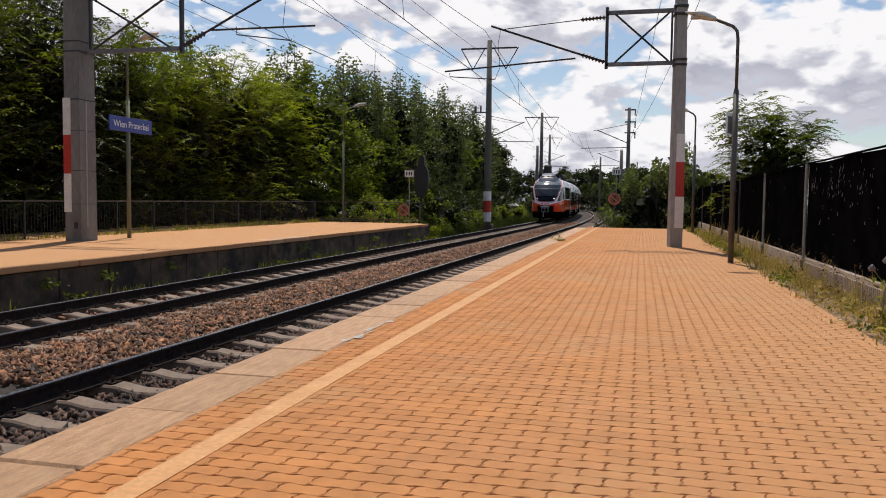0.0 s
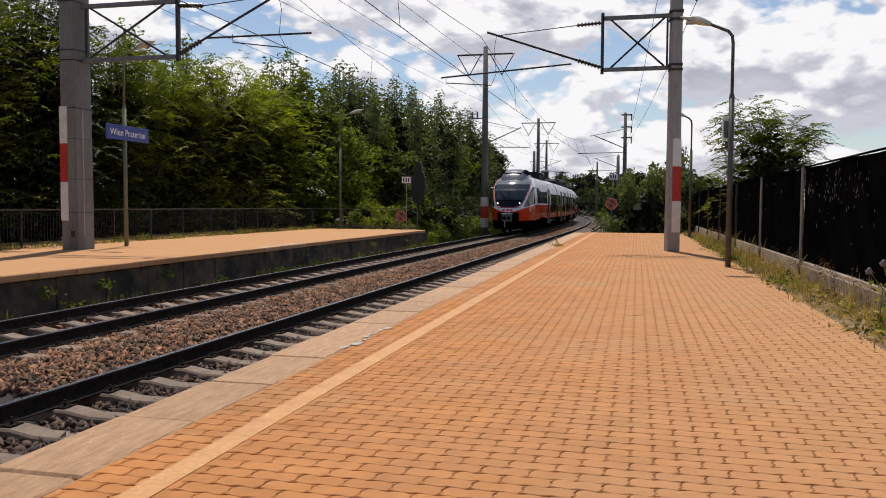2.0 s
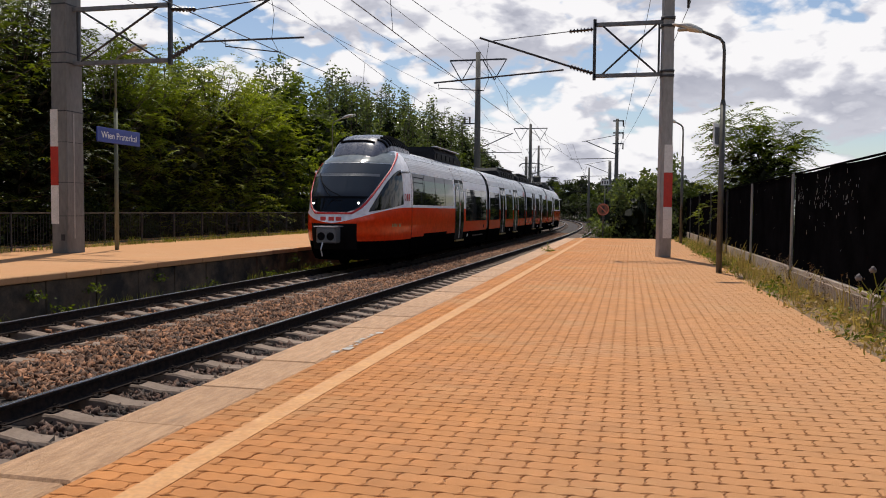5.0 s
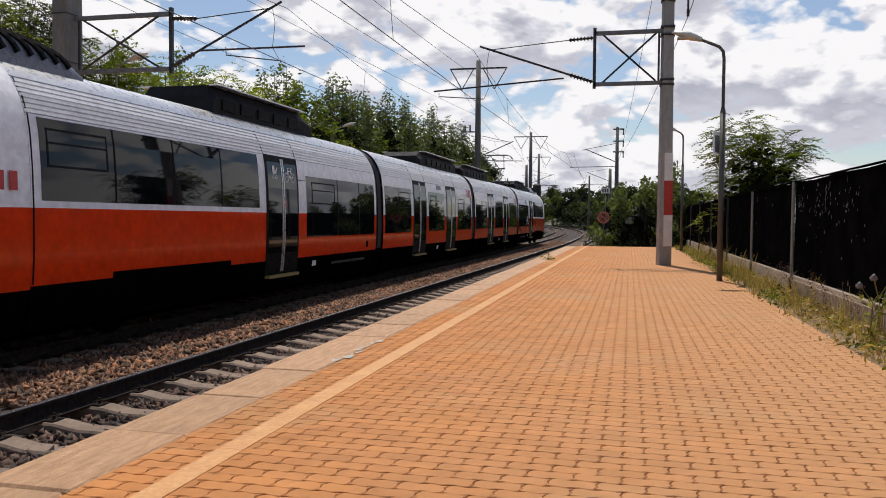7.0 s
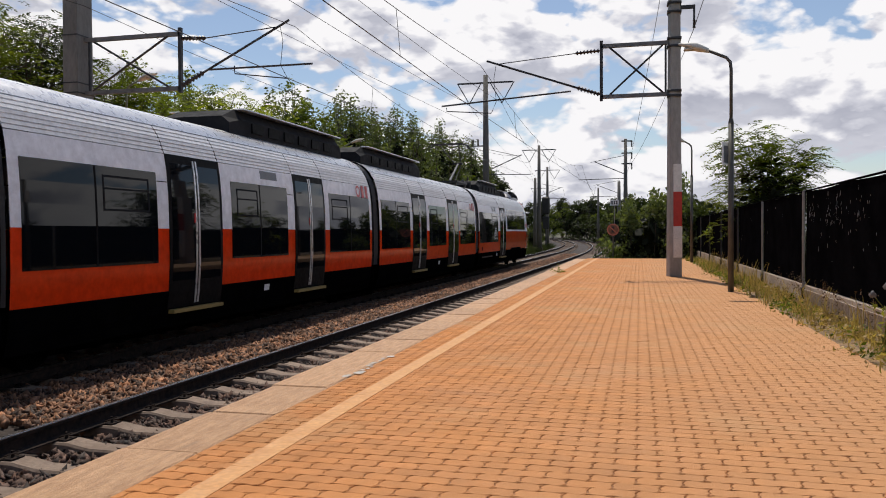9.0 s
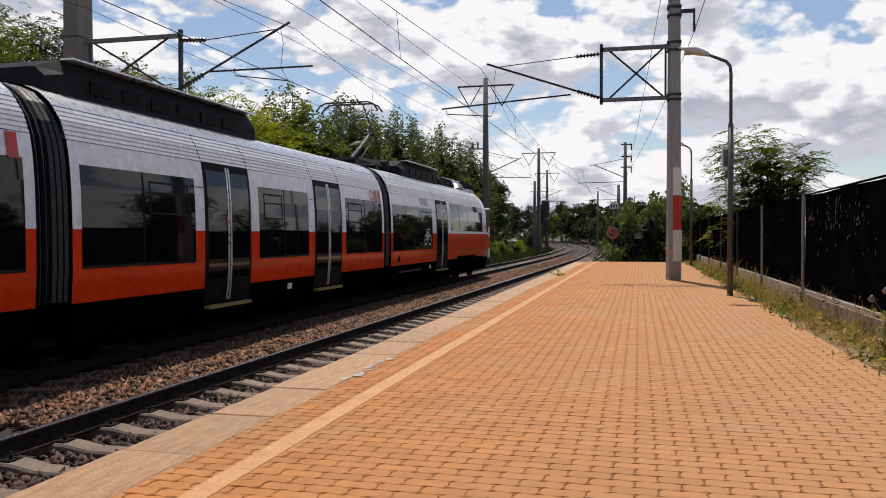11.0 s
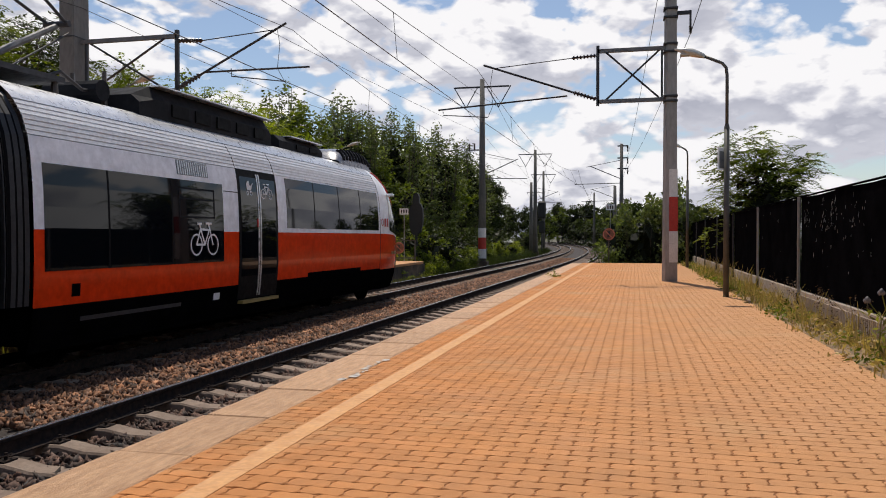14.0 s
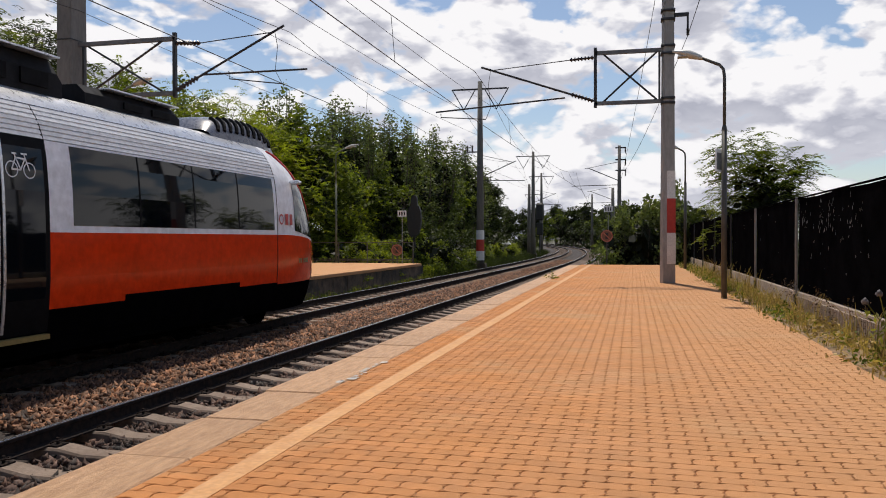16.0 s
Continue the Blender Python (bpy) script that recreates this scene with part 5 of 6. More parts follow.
def quad_mesh(name, quads, mat):
    n = len(quads)
    me = bpy.data.meshes.new(name)
    me.vertices.add(n * 4)
    me.vertices.foreach_set("co", quads.reshape(-1).astype(np.float32))
    me.loops.add(n * 4)
    me.loops.foreach_set("vertex_index", np.arange(n * 4, dtype=np.int32))
    me.polygons.add(n)
    me.polygons.foreach_set("loop_start", np.arange(n, dtype=np.int32) * 4)
    me.polygons.foreach_set("loop_total", np.full(n, 4, dtype=np.int32))
    me.update(calc_edges=True)
    me.materials.append(M[mat])
    return me


def crown_points(rng, clumps, leaves, rx, rz, z0, spread, lean=0.0):
    """Leaf places in flat sprays on boughs, through an uneven crown with gaps between the boughs."""
    out = []
    boughs = max(6, clumps // 6)
    for k in range(boughs):
        v = rng.normal(size=3)
        v /= np.linalg.norm(v)
        r = rng.uniform(0.5, 1.0) ** 0.5
        ph = math.atan2(v[1], v[0])
        bulge = 0.82 + 0.24 * math.sin(ph * 3 + lean) + 0.16 * math.sin(ph * 5 + v[2] * 4)
        taper = 1.0 - 0.35 * max(0, v[2])
        c = np.array([v[0] * rx * r * bulge * taper, v[1] * rx * r * bulge * taper, z0 + (v[2] * 0.5 + 0.5) * rz * (0.55 + 0.45 * r)])
        for j in range(6):
            s = spread * rng.uniform(0.6, 1.3)
            d = c + rng.normal(size=3) * np.array([1.15, 1.15, 0.75]) * spread
            p = rng.normal(size=(leaves, 3)) * np.array([s, s, s * 0.34])
            p[:, 2] -= 0.35 * np.hypot(p[:, 0], p[:, 1]) ** 2 / max(s, 0.1)
            out.append(d + p)
    return np.concatenate(out)


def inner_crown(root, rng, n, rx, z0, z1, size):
    """A leaf mass in the heart of a crown, with the shade there put into its colour."""
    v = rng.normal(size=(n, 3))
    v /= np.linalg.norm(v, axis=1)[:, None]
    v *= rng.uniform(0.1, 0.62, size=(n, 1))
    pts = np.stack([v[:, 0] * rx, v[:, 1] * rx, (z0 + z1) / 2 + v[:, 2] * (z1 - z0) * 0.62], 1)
    ob = new("inner_crown", quad_mesh("inner_crown", leaf_quads(pts, rng, size, 0.8), "leaf_core_shade"))
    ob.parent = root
    ob["label"] = "inner leaves coloured dark for the shade inside the crown"


def tree(name, seed, height, rx, mat, label, clumps=180, leaves=38, size=0.185, spread=0.46, trunk_h=0.35, group="trees along the line", aspect=0.55):
    rng = np.random.default_rng(seed)
    root = empty(name)
    tagged(root, label, "tree", group)
    bm = tube((0, 0, -0.3), (0.1, 0.05, height * trunk_h), 0.02 * height, 0.014 * height, 10)
    tube((0.1, 0.05, height * trunk_h), (0.0, 0.1, height * 0.8), 0.014 * height, 0.004 * height, 8, bm)
    for k in range(14):
        a = rng.uniform(0, math.tau)
        z = height * rng.uniform(trunk_h * 0.6, 0.65)
        e = Vector((rx * 0.75 * math.cos(a), rx * 0.75 * math.sin(a), z + height * rng.uniform(0.1, 0.25)))
        m = Vector((0.05, 0.05, z)).lerp(e, 0.5) + Vector((0, 0, -0.04 * height))
        tube((0.05, 0.05, z), m, 0.006 * height, 0.004 * height, 6, bm)
        tube(m, e, 0.004 * height, 0.0015 * height, 5, bm)
    part("trunk", bm, "bark", root)
    z0, rz = height * trunk_h * 0.55, height * (1.0 - trunk_h * 0.55)
    pts = crown_points(rng, clumps, leaves, rx, rz, z0, spread, seed)
    ob = new("crown", quad_mesh("crown", leaf_quads(pts, rng, size, aspect, flat=0.55), mat))
    ob.parent = root
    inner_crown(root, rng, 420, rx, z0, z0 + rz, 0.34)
    return root


def poplar(name, seed, height, rx, mat, label):
    """A tall poplar: several upright leaders, each a narrow feathery spire."""
    rng = np.random.default_rng(seed)
    root = empty(name)
    tagged(root, label, "tree", "trees along the line")
    bm = tube((0, 0, -0.3), (0, 0.05, height * 0.5), 0.018 * height, 0.009 * height, 10)
    out = []
    for k in range(20):
        a, r = rng.uniform(0, math.tau), rx * math.sqrt(rng.uniform(0.0, 1.0)) * 0.9
        x, y = r * math.cos(a), r * math.sin(a)
        top = height * (1.0 - 0.30 * (r / rx) ** 2) * rng.uniform(0.88, 1.0)
        tube((x * 0.15, y * 0.15, height * 0.12), (x * 0.9, y * 0.9, top * 0.6), 0.006 * height, 0.004 * height, 6, bm)
        tube((x * 0.9, y * 0.9, top * 0.6), (x, y, top - 0.1), 0.004 * height, 0.001 * height, 5, bm)
        z = height * 0.10
        while z < top:
            u = z / top
            w = (0.36 + 0.42 * min(1.0, (1.0 - u) * 4.0)) * (0.7 + 0.6 * rng.random())
            n = int(6 + 22 * w)
            c = np.array([x * min(1.0, 0.35 + u), y * min(1.0, 0.35 + u), z])
            b = rng.uniform(0, math.tau)
            c[:2] += np.array([math.cos(b), math.sin(b)]) * w * 0.8
            out.append(c + rng.normal(size=(n, 3)) * np.array([w * 0.46, w * 0.46, 0.26]))
            z += 0.47
    part("trunk", bm, "bark", root)
    ob = new("crown", quad_mesh("crown", leaf_quads(np.concatenate(out), rng, 0.14, 0.5, flat=0.3), mat))
    ob.parent = root
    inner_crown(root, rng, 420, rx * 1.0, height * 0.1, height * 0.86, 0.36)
    return root


def frond_tree(name, seed, height, rx, mat, label, fronds, length=0.75, group="tree above the fence", limbs=13, base=0.22):
    """A tree of long drooping compound leaves, each a bent rib with leaflets in pairs."""
    rng = np.random.default_rng(seed)
    root = empty(name)
    tagged(root, label, "tree", group)
    bm = tube((0, 0, -0.3), (0.08, 0.02, height * 0.55), 0.014 * height, 0.008 * height, 8)
    quads = []
    tips = []
    for k in range(limbs):
        a = k * 2.4 + rng.uniform(-0.3, 0.3)
        v = rng.uniform(0, 1) ** 0.8
        u = rng.uniform(0.45, 1.0) * math.sqrt(max(0.05, 1 - (2 * v - 0.75) ** 2 * 0.62))
        z = height * (base + (0.62 - base) * v)
        e = Vector((rx * u * math.cos(a), rx * u * math.sin(a), height * (base + 0.08 + (0.90 - base) * v)))
        m = Vector((0.05, 0.02, z)).lerp(e, 0.55) + Vector((rng.normal() * 0.1, rng.normal() * 0.1, 0.02 * height))
        tube((0.05, 0.02, z), m, 0.0035 * height, 0.002 * height, 5, bm)
        tube(m, e, 0.002 * height, 0.001 * height, 5, bm)
        tips.append((Vector((0.05, 0.02, z)), e))
    part("trunk", bm, "bark", root)
    jit = 0.11 * rx
    for k in range(fronds):
        s0, e = tips[k % limbs]
        t = 0.3 + 0.75 * rng.uniform(0, 1) ** 0.6
        p = np.array(s0.lerp(e, t)) + rng.normal(size=3) * np.array([jit, jit, jit * 0.8])
        a = rng.uniform(0, math.tau)
        d = np.array([math.cos(a), math.sin(a), rng.uniform(-0.1, 0.7)])
        d /= np.linalg.norm(d)
        side = np.cross(d, [0, 0, 1.0]); side /= np.linalg.norm(side)
        L = length * rng.uniform(0.6, 1.15)
        for j in range(1, 8):
            q = j / 7
            c = p + d * L * q + np.array([0, 0, -0.5 * L * q * q])
            for sgn in (-1, 1):
                tip = side * sgn * 0.8 + d * 0.45 + np.array([0, 0, -0.35]) + rng.normal(size=3) * 0.15
                tip /= np.linalg.norm(tip)
                ll = L * 0.30 * (1.0 - 0.45 * abs(q - 0.45))
                w = np.cross(tip, [0.2, 0.1, 1.0]); w /= np.linalg.norm(w)
                quads.append(np.stack([c, c + tip * ll * 0.45 - w * ll * 0.22, c + tip * ll, c + tip * ll * 0.45 + w * ll * 0.22]))
    ob = new("crown", quad_mesh("crown", np.stack(quads), mat))
    ob.parent = root
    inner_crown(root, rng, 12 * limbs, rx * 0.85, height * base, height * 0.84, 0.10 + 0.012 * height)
    return root


def bush(name, seed, h, rx, mat, label, leaves=46, clumps=70, size=0.09, group="bushes along the line"):
    rng = np.random.default_rng(seed)
    root = empty(name)
    tagged(root, label, "bush", group)
    bm = bmesh.new()
    for k in range(8):
        a = rng.uniform(0, math.tau)
        tube((0.1 * math.cos(a), 0.1 * math.sin(a), -0.2), (rx * 0.6 * math.cos(a), rx * 0.6 * math.sin(a), h * rng.uniform(0.5, 0.85)), 0.03, 0.01, 5, bm)
    part("branchwork", bm, "bark", root)
    pts = crown_points(rng, clumps, leaves, rx, h * 0.95, 0.0, 0.24, seed)
    ob = new("foliage", quad_mesh("foliage", leaf_quads(pts, rng, size, flat=0.45), mat))
    ob.parent = root
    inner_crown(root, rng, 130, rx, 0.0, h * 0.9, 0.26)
    return root


def plant_all():
    rng = random.Random(11)
    kinds = [
        tree("tree", 1, 10.0, 3.6, "leaf_a", "broad green deciduous tree behind the platform railing", clumps=200, leaves=34, size=0.17),
        tree("tree", 2, 11.0, 3.4, "leaf_b", "dark green deciduous tree behind the platform railing", clumps=200, leaves=30, size=0.19),
        tree("tree", 3, 9.0, 3.5, "leaf_c", "bright yellow-green leafy tree behind the platform railing", clumps=250, leaves=60, size=0.125, spread=0.42),
        poplar("tree", 4, 12.6, 2.9, "leaf_d", "tall grey-green poplar beside the line"),
        tree("tree", 5, 12.0, 3.4, "leaf_b", "tall dark tree beside the line", clumps=210, leaves=28, size=0.20),
        frond_tree("tree", 6, 10.6, 3.5, "leaf_b", "dark tree with feathered leaves behind the platform railing", 1700, 0.78, "trees along the line", 110, 0.1),
        frond_tree("tree", 7, 9.3, 3.7, "leaf_c", "yellow-green tree with feathered leaves behind the platform railing", 1900, 0.70, "trees along the line", 120, 0.1),
        frond_tree("tree", 8, 10.0, 3.5, "leaf_a", "green tree with feathered leaves behind the platform railing", 1700, 0.74, "trees along the line", 110, 0.1),
    ]
    bushes = [
        bush("bush", 21, 3.0, 2.2, "leaf_b", "dark green bush under the trees"),
        bush("bush", 22, 2.6, 2.0, "leaf_a", "green bush beside the track"),
        bush("bush", 23, 2.2, 1.8, "leaf_c", "bright green bush beside the track"),
        bush("bush", 24, 2.7, 1.9, "leaf_d", "tall loose grey-green shrub at the platform end", leaves=30, clumps=75, size=0.10),
    ]
    spots = []
    # x, y, kind, height factor: the front of the wood behind the railing
    for x, y, k, f in ((-21.0, 14, 5, 1.0), (-25.5, 20, 5, 1.2), (-27.5, 15, 7, 1.25), (-24.0, 12, 5, 1.15), (-20.2, 19.5, 7, 1.02), (-23.5, 17, 5, 1.1), (-20.8, 24.0, 5, 0.95), (-24.5, 23, 7, 1.05), (-20.5, 28.5, 7, 0.86), (-24.5, 29, 5, 0.95),
                       (-21.0, 33.0, 6, 0.92), (-24.5, 35, 3, 0.80), (-20.8, 37.5, 6, 0.98), (-25.0, 41, 3, 0.86), (-21.0, 42.5, 6, 0.92), (-20.6, 47.5, 0, 0.92), (-24.5, 48, 2, 1.08), (-20.0, 53, 2, 0.80), (-25, 55, 3, 1.0),
                       (-21.5, 58.5, 3, 0.92), (-19.0, 59.5, 0, 0.70), (-24.5, 64, 3, 1.02), (-20.0, 65.5, 3, 0.93), (-20.5, 72, 3, 0.96), (-25, 74, 3, 1.02), (-19.6, 79, 3, 0.98), (-20.8, 86, 0, 0.95),
                       (-24.5, 90, 3, 1.0), (-19.8, 94, 3, 0.98), (-21, 103, 3, 0.92), (-20.5, 112, 1, 0.90), (-21.5, 122, 4, 0.85), (-23.5, 133, 1, 0.85), (-26, 145, 3, 0.85), (-29, 158, 1, 0.9), (-31, 172, 4, 0.9)):
        spots.append((x, y, k, f))
    # outside of the curve and the far end
    for x, y, k, f in ((4, 100, 1, 0.55), (2, 118, 4, 0.55), (-1, 135, 0, 0.6), (8, 130, 3, 0.6), (-4, 160, 1, 0.75), (3, 165, 4, 0.8), (-9, 195, 0, 0.8), (-2, 200, 1, 0.95), (-16, 225, 4, 0.95), (-8, 232, 1, 1.0), (-26, 250, 0, 1.0), (-18, 262, 4, 1.1),
                       (12, 185, 4, 0.9), (7, 190, 1, 0.95), (3, 186, 0, 0.9), (-3, 192, 4, 0.95), (-6, 205, 1, 1.0), (-11, 212, 4, 1.0), (-13, 238, 1, 1.05), (-21, 240, 0, 1.05), (-24, 262, 4, 1.15), (-31, 268, 1, 1.15), (-34, 290, 4, 1.2), (-43, 280, 1, 1.2), (-46, 300, 4, 1.25), (-58, 310, 1, 1.3), (9, 150, 0, 0.7), (5, 145, 1, 0.65), (14, 165, 4, 0.75), (20, 180, 1, 0.8), (26, 190, 0, 0.8), (-38, 285, 1, 1.2), (-28, 300, 4, 1.2), (-52, 300, 0, 1.2), (-64, 290, 4, 1.2), (-48, 240, 1, 1.0), (-40, 205, 4, 0.95)):
        spots.append((x, y, k, f))
    # the far side of the screen fence, behind the viewer's right hand
    for x, y, k, f in ((16, -14, 1, 0.75), (17, -4, 0, 0.65), (16, 5, 4, 0.7), (18, 14, 1, 0.62), (17, 23, 0, 0.55), (18, 34, 1, 0.5), (17, 46, 4, 0.45), (16, 60, 1, 0.45), (18, 74, 0, 0.5), (15, -26, 4, 0.8)):
        spots.append((x, y, k, f))
    used = set()
    for x, y, k, f in spots:
        f *= 1.1 if x < -15 and 27 < y < 58 else 1.13 if x < -15 and 58 <= y < 125 else 1.0
        m = pose(x, y, -1.05, 0, 0, rng.uniform(0, 360)) @ Matrix.Diagonal((f * rng.uniform(0.94, 1.08), f * rng.uniform(0.94, 1.08), f, 1))
        if k not in used:
            used.add(k)
            kinds[k].matrix_basis = m
        else:
            ob = copy_thing(kinds[k], Matrix())
            ob.matrix_basis = m
    bs = []
    y = 12
    while y < 60:
        bs.append((-20.2 + rng.uniform(-0.6, 0.3), y, 0, rng.uniform(0.75, 1.1)))
        y += 2.0
    for x, y, k, f in ((-14.2, 43.2, 2, 0.75), (-11.9, 53.0, 1, 0.6), (-12.4, 58.5, 2, 0.7), (-12.0, 62.0, 1, 0.6), (-12.6, 47.8, 2, 0.7), (-12.2, 43.6, 2, 0.62), (-15.8, 43.8, 1, 1.0), (-12.6, 46.5, 1, 1.05), (-11.6, 50, 1, 0.85), (-13.5, 51, 0, 1.1), (-15.5, 48, 2, 1.2), (-13.2, 56.5, 0, 1.15), (-14.5, 62, 0, 1.2), (-13.2, 68, 1, 0.9), (-15, 74, 0, 1.2), (-13.8, 82, 2, 0.8), (-16, 88, 0, 1.2),
                       (-14.0, 93, 2, 0.8), (-17, 98, 1, 1.1), (-16, 106, 2, 0.9), (-15.2, 118, 0, 1.1), (-17.5, 128, 1, 1.1), (-18.5, 140, 0, 1.2),
                       (-0.5, 44.2, 3, 1.3), (0.7, 43.6, 3, 1.6), (1.8, 44.6, 3, 1.5), (0.1, 46.5, 0, 1.6), (-0.6, 48.5, 3, 1.5), (3.0, 43.5, 0, 1.3), (2.2, 48, 3, 1.8), (1.6, 52, 0, 1.5), (0.8, 56, 1, 1.4), (2.4, 60, 0, 1.6), (1.6, 68, 1, 1.5), (2.4, 78, 0, 1.6), (2.2, 90, 1, 1.7), (1.6, 105, 0, 1.7), (0.5, 122, 1, 1.8), (-2.5, 145, 0, 2.0), (-6.5, 170, 0, 2.2), (-10, 190, 0, 2.4), (-14, 208, 0, 2.4), (-18, 225, 0, 2.6),
                       (5.0, 36, 0, 0.95), (4.6, 40, 1, 0.9), (5.2, 31.5, 0, 0.9), (4.6, 33.5, 2, 1.0), (4.4, 46, 0, 1.1), (6.5, 52, 1, 1.1), (-25, 150, 0, 1.5), (-20, 152, 1, 1.2)):
        bs.append((x, y, k, f))
    used = set()
    for x, y, k, f in bs:
        w = f * 0.62 if x > -3 and 43 < y < 125 else f
        m = pose(x, y, -0.95, 0, 0, rng.uniform(0, 360)) @ Matrix.Diagonal((w, w, f * rng.uniform(0.9, 1.1), 1))
        if k not in used:
            used.add(k)
            bushes[k].matrix_basis = m
        else:
            copy_thing(bushes[k], Matrix()).matrix_basis = m
    # the tree of heaven that leans over the screen fence
    t = frond_tree("fence_tree", 9, 5.9, 2.1, "leaf_a", "leafy green tree rising above the black screen fence", 1250, 0.60, limbs=30)
    t.matrix_basis = pose(4.15, 28.0, -0.8)
    t2 = frond_tree("fence_tree", 10, 4.4, 1.6, "leaf_c", "small bright green tree behind the screen fence", 700, 0.52, limbs=20)
    t2.matrix_basis = pose(3.9, 33.5, -0.8)


def blades(name, spots, mat, label, parent=None):
    """Grass and weeds: narrow bent blades at (x, y, z, height, count, spread)."""
    rng = np.random.default_rng(5 + len(spots))
    quads = []
    for x, y, z, h, n, s in spots:
        c = np.stack([x + rng.normal(0, s, n), y + rng.normal(0, s, n), np.full(n, z)], 1)
        hh = h * rng.uniform(0.4, 1.15, n)
        lean = rng.normal(0, 0.28, (n, 2)) * hh[:, None]
        w = rng.normal(size=(n, 2))
        w = w / np.linalg.norm(w, axis=1)[:, None] * rng.uniform(0.004, 0.009, (n, 1))
        W = np.concatenate([w, np.zeros((n, 1))], 1)
        mid = c + np.concatenate([lean * 0.35, (hh * 0.6)[:, None]], 1)
        tip = c + np.concatenate([lean, hh[:, None]], 1)
        quads.append(np.stack([c - W, c + W, mid + W * 0.8, mid - W * 0.8], 1))
        quads.append(np.stack([mid - W * 0.8, mid + W * 0.8, tip + W * 0.15, tip - W * 0.15], 1))
    ob = new(name, quad_mesh(name, np.concatenate(quads), mat))
    return tagged(ob, label, "grass", kind="stuff")


def herb(name, spots, mat, label, size=0.035):
    """Low leafy weeds at (x, y, z, height, count, spread)."""
    rng = np.random.default_rng(77 + len(spots))
    pts = [np.stack([x + rng.normal(0, s, n), y + rng.normal(0, s, n), z + np.abs(rng.normal(0, 0.5, n)) * h], 1) for x, y, z, h, n, s in spots]
    ob = new(name, quad_mesh(name, leaf_quads(np.concatenate(pts), rng, size), mat))
    return tagged(ob, label, "weeds", kind="stuff")


def thistle(x, y, heads, seed, m="dry_grass"):
    rng = random.Random(seed)
    root = empty("globe_thistle", pose(x, y, 0))
    tagged(root, "tall globe thistle with round grey heads beside the wall", "thistle", "thistles by the wall")
    bm = bmesh.new()
    tips = []
    for k in range(heads):
        a, h = rng.uniform(0, math.tau), rng.uniform(0.45, 0.75)
        tip = (0.22 * math.cos(a), 0.22 * math.sin(a), h)
        pipe([(0, 0, 0), (0.03 * math.cos(a), 0.03 * math.sin(a), h * 0.55), tip], 0.006, 5, bm)
        tips.append(tip)
    part("stem", bm, "grass", root)
    for tx, ty, tz in tips:
        b = bmesh.new()
        bmesh.ops.create_icosphere(b, subdivisions=2, radius=0.032, matrix=Matrix.Translation((tx, ty, tz)))
        for i, v in enumerate(b.verts):
            if i % 2:
                v.co += (v.co - Vector((tx, ty, tz))) * 0.35
        part("flower_head", b, "thistle_head", root)
    q = np.random.default_rng(seed)
    pts = np.stack([q.normal(0, 0.07, 26), q.normal(0, 0.07, 26), q.uniform(0.03, 0.5, 26)], 1)
    ob = new("leaves", quad_mesh("leaves", leaf_quads(pts, q, 0.06, 0.35), "grass"))
    ob.parent = root


